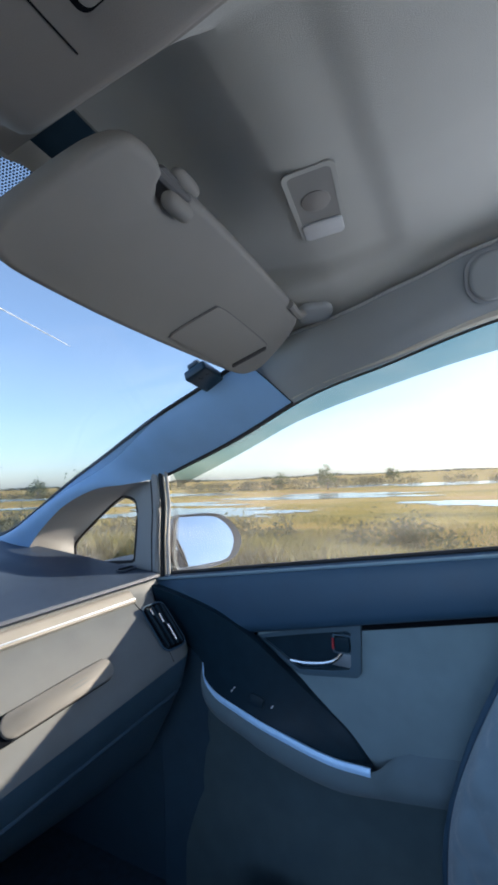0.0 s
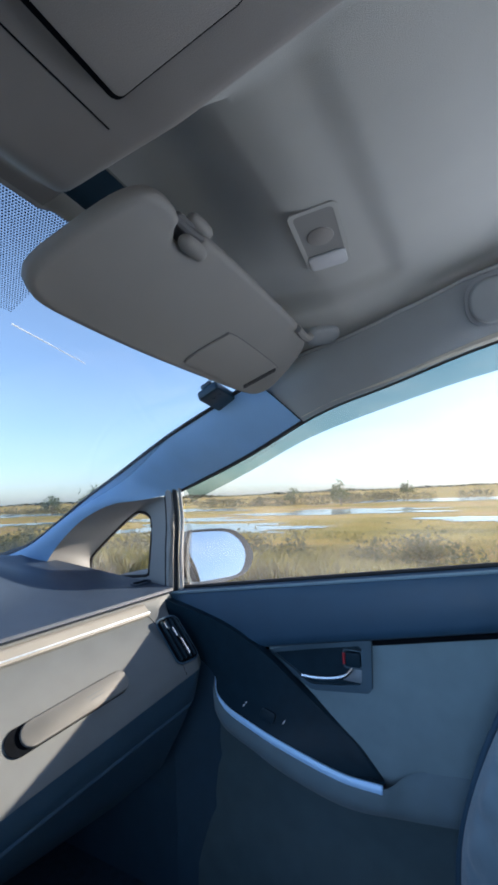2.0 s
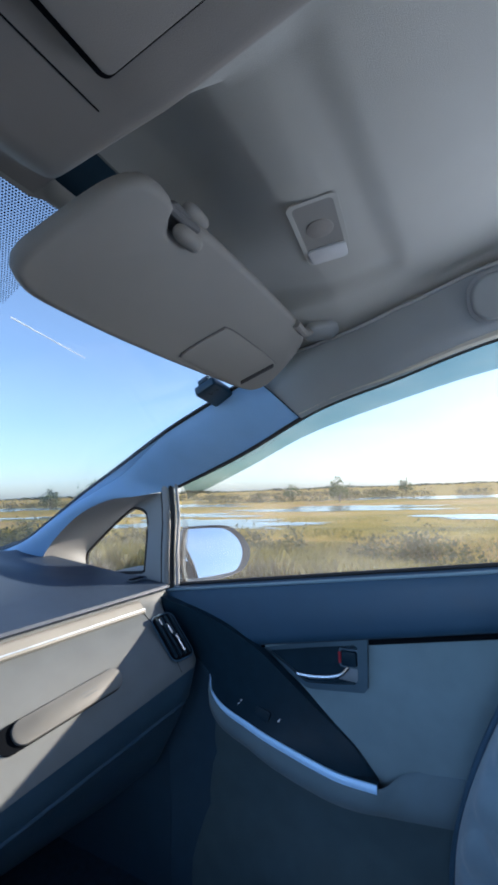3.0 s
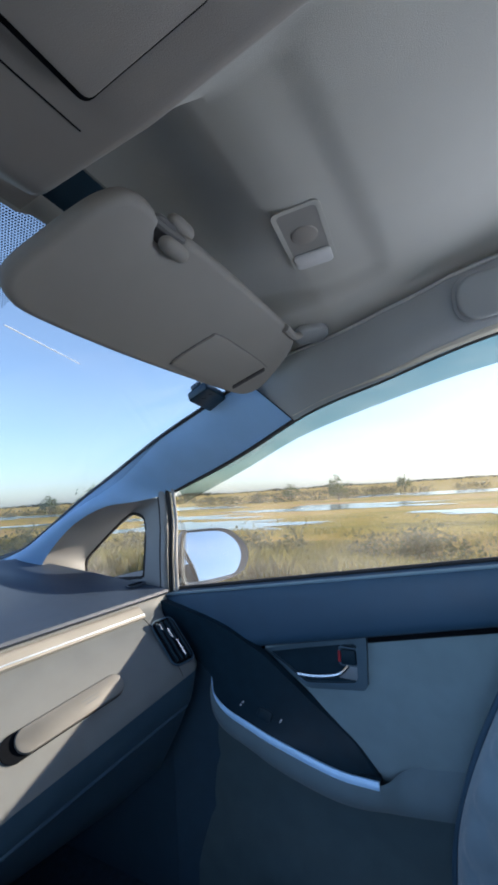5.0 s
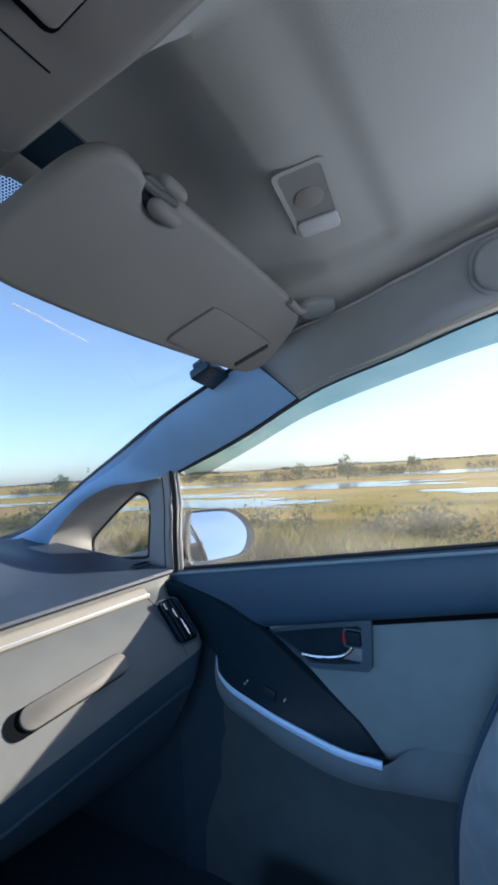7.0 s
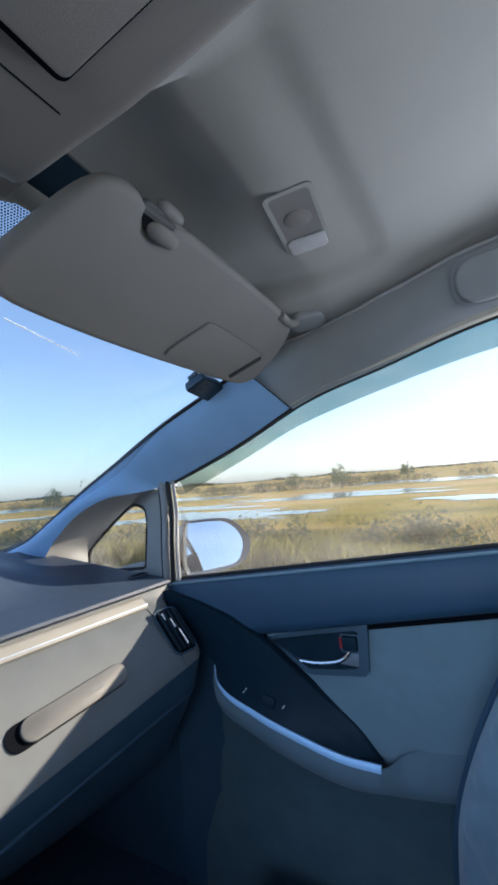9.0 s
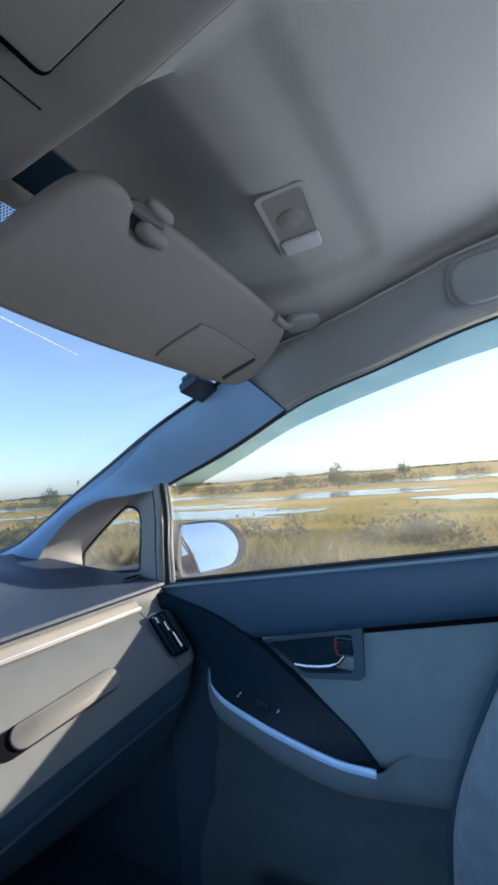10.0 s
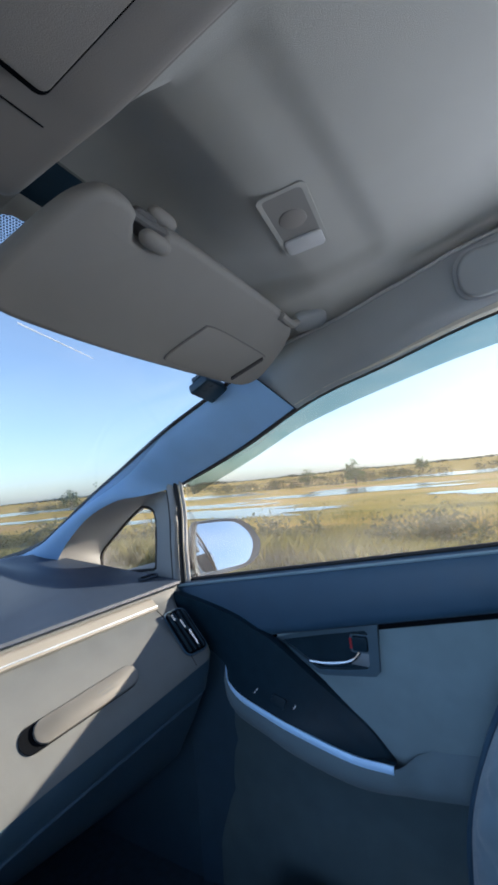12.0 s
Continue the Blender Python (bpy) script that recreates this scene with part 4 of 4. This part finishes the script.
m_ground, t, b = nodes_of("marsh_ground")
co = t.nodes.new("ShaderNodeTexCoord")


def streaks(scale, x, y, detail):
    """Soft patches drawn out along the road."""
    mp = t.nodes.new("ShaderNodeMapping")
    mp.inputs["Scale"].default_value = (x, y, 1)
    t.links.new(co.outputs["Object"], mp.inputs["Vector"])
    n = t.nodes.new("ShaderNodeTexNoise")
    n.inputs["Scale"].default_value, n.inputs["Detail"].default_value = scale, detail
    t.links.new(mp.outputs["Vector"], n.inputs["Vector"])
    return n


n1, n2 = streaks(0.09, 1.0, 0.35, 5), streaks(1.6, 1.0, 0.5, 6)
r1 = t.nodes.new("ShaderNodeValToRGB")
ramp = r1.color_ramp
ramp.elements[0].position, ramp.elements[0].color = 0.34, (0.155, 0.145, 0.050, 1)
ramp.elements[1].position, ramp.elements[1].color = 0.66, (0.43, 0.275, 0.12, 1)
for at, colour in ((0.44, (0.30, 0.235, 0.05, 1)), (0.54, (0.40, 0.285, 0.07, 1))):
    ramp.elements.new(at).color = colour
t.links.new(n1.outputs["Fac"], r1.inputs["Fac"])
mr = t.nodes.new("ShaderNodeMapRange")
mr.inputs["To Min"].default_value, mr.inputs["To Max"].default_value = 0.75, 1.25
t.links.new(n2.outputs["Fac"], mr.inputs["Value"])
sc = t.nodes.new("ShaderNodeVectorMath")
sc.operation = "SCALE"
t.links.new(r1.outputs["Color"], sc.inputs[0])
t.links.new(mr.outputs["Result"], sc.inputs["Scale"])
t.links.new(sc.outputs["Vector"], b.inputs["Base Color"])
b.inputs["Roughness"].default_value = 1.0
b.inputs["Specular IOR Level"].default_value = 0.1
away = np.geomspace(14, 3500, 34)
across = np.r_[-away[::-1], -12.5, -11, -9.5, -8.5, -7.2, 0, 4.1, np.arange(4.6, 11, 0.5), 12.5, away]
along = np.r_[-np.geomspace(3500, 2, 50), 0, np.geomspace(2, 3500, 50)]
solid("ground", sheet([[(x, y, land_z(x, y)) for x in across] for y in along]), m_ground, "flat golden marsh grassland reaching the horizon", "ground", "structure")


gravel = mat("pale_gravel", (0.42, 0.39, 0.34), 1.0, scale=3, vary=0.18, grain=60, bump=1.0)
asphalt = mat("worn_asphalt", (0.10, 0.10, 0.102), 0.95, scale=2, vary=0.2, grain=90, bump=0.8)
long = np.r_[-np.geomspace(900, 4, 14), 0, np.geomspace(4, 900, 14)]
solid("road", sheet([[(x, y, 0.03) for x in (-7.0, -3.0, 1.3)] for y in long], 0.4, (0, 0, -1)), asphalt, "worn grey asphalt road under the car", "road", "structure")
# out of view; added pale so sunlight bounces up to the headliner
solid("road_shoulder", sheet([[(x, y, 0.026 - 0.02 * (x > 4)) for x in (1.3, 3.0, 4.2)] for y in long], 0.4, (0, 0, -1)), gravel, "unseen pale gravel shoulder that bounces sun into the car", "shoulder", "structure")


def leaf_material(name, a, b_):
    m, t, b = nodes_of(name)
    g = t.nodes.new("ShaderNodeNewGeometry")
    r = t.nodes.new("ShaderNodeValToRGB")
    r.color_ramp.elements[0].color, r.color_ramp.elements[1].color = (*a, 1), (*b_, 1)
    t.links.new(g.outputs["Random Per Island"], r.inputs["Fac"])
    t.links.new(r.outputs["Color"], b.inputs["Base Color"])
    b.inputs["Roughness"].default_value = 0.9
    b.inputs["Specular IOR Level"].default_value = 0.15
    tl = t.nodes.new("ShaderNodeBsdfTranslucent")
    t.links.new(r.outputs["Color"], tl.inputs["Color"])
    mx = t.nodes.new("ShaderNodeMixShader")
    mx.inputs["Fac"].default_value = 0.5
    t.links.new(b.outputs["BSDF"], mx.inputs[1])
    t.links.new(tl.outputs["BSDF"], mx.inputs[2])
    t.links.new(mx.outputs["Shader"], t.nodes["Material Output"].inputs["Surface"])
    return m


M_BRUSH = leaf_material("brush_leaves", (0.185, 0.175, 0.055), (0.275, 0.235, 0.078))
M_SHRUB = leaf_material("shrub_leaves", (0.115, 0.12, 0.06), (0.19, 0.175, 0.085))
M_REED = leaf_material("dry_reeds", (0.28, 0.235, 0.065), (0.40, 0.30, 0.095))
M_WOOD = leaf_material("far_leaves", (0.07, 0.08, 0.05), (0.12, 0.12, 0.07))
M_TREE = leaf_material("tree_leaves", (0.085, 0.115, 0.045), (0.15, 0.165, 0.07))
M_SCRUB = leaf_material("scrub_leaves", (0.11, 0.11, 0.055), (0.17, 0.15, 0.07))
M_BARK = mat("bark", (0.12, 0.095, 0.07), 0.95, scale=6, vary=0.3, grain=40, bump=0.6)


def stuff_mesh(name, v, f, material, label, category):
    me = bpy.data.meshes.new(name)
    me.from_pydata(v, [], f)
    me.materials.append(material)
    return tagged(new(name, me), label, category, kind="stuff")


def blades(name, p, h, wide, lean, material, label, category):
    """Many thin bent blades, two triangles each."""
    keep = np.array([not in_pool(x, y) for x, y in p])
    p, h = p[keep], h[keep]
    count = len(p)
    a = rng.uniform(0, 2 * math.pi, count)
    w = wide * h * rng.uniform(0.6, 1.4, count)
    tip = rng.normal(0, lean, (count, 2)) * h[:, None]
    base = np.array([land_z(x, y) for x, y in p]) - 0.03
    c, s = np.cos(a) * w, np.sin(a) * w
    v = np.empty((count, 4, 3))
    v[:, 0] = np.c_[p[:, 0] - c, p[:, 1] - s, base]
    v[:, 1] = np.c_[p[:, 0] + c, p[:, 1] + s, base]
    v[:, 2] = np.c_[p[:, 0] + 0.9 * c + tip[:, 0] * 0.4, p[:, 1] + 0.9 * s + tip[:, 1] * 0.4, base + 0.6 * h]
    v[:, 3] = np.c_[p[:, 0] + tip[:, 0], p[:, 1] + tip[:, 1], base + h]
    f = np.arange(count)[:, None] * 4
    stuff_mesh(name, v.reshape(-1, 3).tolist(), np.concatenate([f + (0, 1, 2), f + (0, 2, 3)]).tolist(), material, label, category)


def swell(p, tall, low, sx, sy, seed):
    """Heights in soft clumps, longer along the road than across it."""
    return np.array([tall * (low + (1 - low) * min(1.0, max(0.0, 0.5 + 1.1 * noise.noise((x * sx, y * sy, seed))))) for x, y in p]) * rng.uniform(0.55, 1.2, len(p))


bank = np.c_[4.5 + 3.7 * rng.gamma(1.5, 1.0, 260000), rng.uniform(-6, 44, 260000)]
blades("roadside_brush", bank, swell(bank, 0.38, 0.2, 0.30, 0.13, 2), 0.010, 0.3, M_BRUSH, "grey-green roadside brush beside the road", "brush")
reach = 11 * (150 / 11) ** rng.uniform(0, 1, 90000)
marsh = np.c_[reach, rng.uniform(-0.35, 2.6, 90000) * reach + rng.uniform(-4, 4, 90000)]
blades("marsh_grass", marsh, swell(marsh, 0.22, 0.3, 0.12, 0.05, 9), 0.04, 0.5, M_REED, "dry golden marsh grass", "grass")


def pools():
    m, t, b = nodes_of("still_water")
    b.inputs["Base Color"].default_value = (0.03, 0.05, 0.06, 1)
    b.inputs["Roughness"].default_value = 0.12
    n = t.nodes.new("ShaderNodeTexNoise")
    n.inputs["Scale"].default_value = 1.5
    bp = t.nodes.new("ShaderNodeBump")
    bp.inputs["Strength"].default_value = 0.6
    t.links.new(n.outputs["Fac"], bp.inputs["Height"])
    t.links.new(bp.outputs["Normal"], b.inputs["Normal"])
    for k, (cx, cy, rx, ry) in enumerate(POOLS):
        bm = bmesh.new()
        ring = [2 * math.pi * i / 120 for i in range(120)]
        bm.faces.new([bm.verts.new((cx + rx * shore(k, a) * math.cos(a), cy + ry * shore(k, a) * math.sin(a), LOW + 0.055)) for a in ring])
        solid("water", bm, m, "pale blue marsh pool in the grassland", "water", "structure", smooth=False)


pools()


def leaf_cloud(centres, spread_, size, count):
    """Loose three-cornered leaves scattered about some centres."""
    v, f = [], []
    for c in centres:
        for k in range(count):
            o = Vector(c) + Vector(rng.normal(0, 1, 3)) * spread_
            for i in range(3):
                v.append(tuple(o + Vector(rng.normal(0, size, 3))))
            f.append((len(v) - 3, len(v) - 2, len(v) - 1))
    return v, f


def shrub(h, wide, label):
    """A low bush: stems fanning from the ground under a ragged mass of small leaves."""
    t = thing("shrub", label, "shrub", "shrubs beside the road")
    tips = []
    for k in range(9):
        a = k * 2.4 + rng.uniform(0, 0.8)
        r = wide * rng.uniform(0.25, 1.0)
        tip = (math.cos(a) * r, math.sin(a) * r * 1.5, h * rng.uniform(0.45, 0.95))
        tips.append(tip)
        if k < 5:
            part("stem", tube([(0, 0, -0.15), (tip[0] * 0.4, tip[1] * 0.4, tip[2] * 0.5), tip], lambda f: 0.014 * (1 - 0.7 * f), 6, 5), M_BARK, t)
    v, f = leaf_cloud(tips, 0.17 * h + 0.04, 0.030, 170)
    me = bpy.data.meshes.new("foliage")
    me.from_pydata(v, [], f)
    me.materials.append(M_SHRUB)
    new("foliage", me).parent = t
    return t


kinds = [shrub(0.75, 0.45, "low grey-green bush on the roadside bank"), shrub(0.95, 0.5, "ragged olive bush on the roadside bank"), shrub(0.55, 0.6, "flat spreading bush on the roadside bank")]
spots = [(7.4 + 0.9 * math.sin(k * 2.3), 0.5 + 1.55 * k + 0.6 * math.sin(k * 5.1)) for k in range(18)]
for k, (x, y) in enumerate(spots):
    at = pose(x, y, land_z(x, y), 0, 0, 0) @ pose(0, 0, 0, 0, 0, (k * 40) % 60 - 30)
    if k < 3:
        kinds[k].matrix_world = at
    else:
        copy_thing(kinds[k % 3], at)


def tree(x, y, h):
    """A leaning trunk with limbs and a loose crown of leaf clumps."""
    t = thing("tree", "small green tree with an open uneven crown on the marsh", "tree", "trees on the marsh")
    t.location = (x, y, land_z(x, y))
    trunk = tube([(0, 0, -0.2), (0.05 * h, 0, 0.3 * h), (0.03 * h, 0.04 * h, 0.75 * h)], lambda f: 0.035 * h * (1 - 0.7 * f), 10, 7)
    part("trunk", trunk, M_BARK, t)
    tips = []
    for k in range(7):
        a = k * 2.4 + rng.uniform(0, 1)
        z0 = h * rng.uniform(0.2, 0.5)
        tip = Vector((math.cos(a) * h * rng.uniform(0.2, 0.45), math.sin(a) * h * rng.uniform(0.2, 0.45), z0 + h * rng.uniform(0.1, 0.3)))
        tips.append(tip)
        part("limb", tube([(0.04 * h, 0.02 * h, z0), tip * 0.5 + Vector((0, 0, z0 * 0.5)), tip], lambda f: 0.014 * h * (1 - 0.8 * f), 6, 5), M_BARK, t)
    tips.append(Vector((0.03 * h, 0.03 * h, 0.85 * h)))
    v, f = leaf_cloud(tips, 0.11 * h, 0.03 * h, 130)
    me = bpy.data.meshes.new("crown")
    me.from_pydata(v, [], f)
    me.materials.append(M_TREE)
    new("crown", me).parent = t


for x, y, h in ((48, 54, 4.7), (53, 51, 3.7), (62, 84, 4.4), (68, 19, 3.9), (77, 31, 3.3), (96, 12, 3.6)):
    tree(x, y, h)


def hedges():
    """Low dark scrub in broken rows out on the marsh."""
    centres = []
    for d, length, y0, h in ((75, 34, 18, 1.0), (95, 40, -12, 1.2), (110, 60, 60, 1.3), (135, 50, 20, 1.4), (70, 26, 88, 1.1), (160, 90, 110, 1.6)):
        for k in range(int(length * 2.2)):
            y = y0 + length * rng.uniform(0, 1)
            if noise.noise((y * 0.12, d, 1)) > -0.15:
                centres.append((d + rng.normal(0, 1.6), y, LOW + h * rng.uniform(0.2, 0.75)))
    v, f = leaf_cloud(centres, 0.55, 0.13, 60)
    stuff_mesh("scrub", v, f, M_SCRUB, "low dark scrub in broken rows on the marsh", "scrub")


hedges()


def far_woods():
    n = 5000
    a = rng.uniform(-0.6, 1.75, n)
    d = rng.uniform(700, 1400, n)
    x, y = d * np.cos(a), d * np.sin(a)
    lump = np.array([max(0.0, noise.noise((k * 9, 3, 1)) + 0.15) for k in a])
    z = rng.uniform(0, 1, n) * (1.0 + 9 * lump)
    r = rng.uniform(1.0, 2.5, n) * (0.6 + lump)
    v, f = [], []
    for k in range(n):
        for i in range(4):
            q = rng.normal(0, 1, 3)
            v.append((x[k] + q[0] * r[k] * 1.5, y[k] + q[1] * r[k] * 1.5, z[k] + q[2] * r[k] * 0.6))
        f += [(4 * k, 4 * k + 1, 4 * k + 2), (4 * k, 4 * k + 1, 4 * k + 3), (4 * k, 4 * k + 2, 4 * k + 3), (4 * k + 1, 4 * k + 2, 4 * k + 3)]
    stuff_mesh("far_woods", v, f, M_WOOD, "low dark line of distant woods on the horizon", "woods")


far_woods()

# ---- contrail ----
m_trail, t, b = nodes_of("contrail_vapour")
b.inputs["Base Color"].default_value = (0.9, 0.9, 0.9, 1)
b.inputs["Roughness"].default_value = 1.0
p, q = Vector((0.495, 0.789, 0.366)) * 3200, Vector((0.616, 0.7255, 0.306)) * 3200
trail = solid("contrail", tube([p + (p - q) * 0.06, p.lerp(q, 0.35), p.lerp(q, 0.7), q], lambda f: 4.5 - 2.0 * f, 30, 8), m_trail, "thin white contrail in the blue sky", "contrail", "structure")
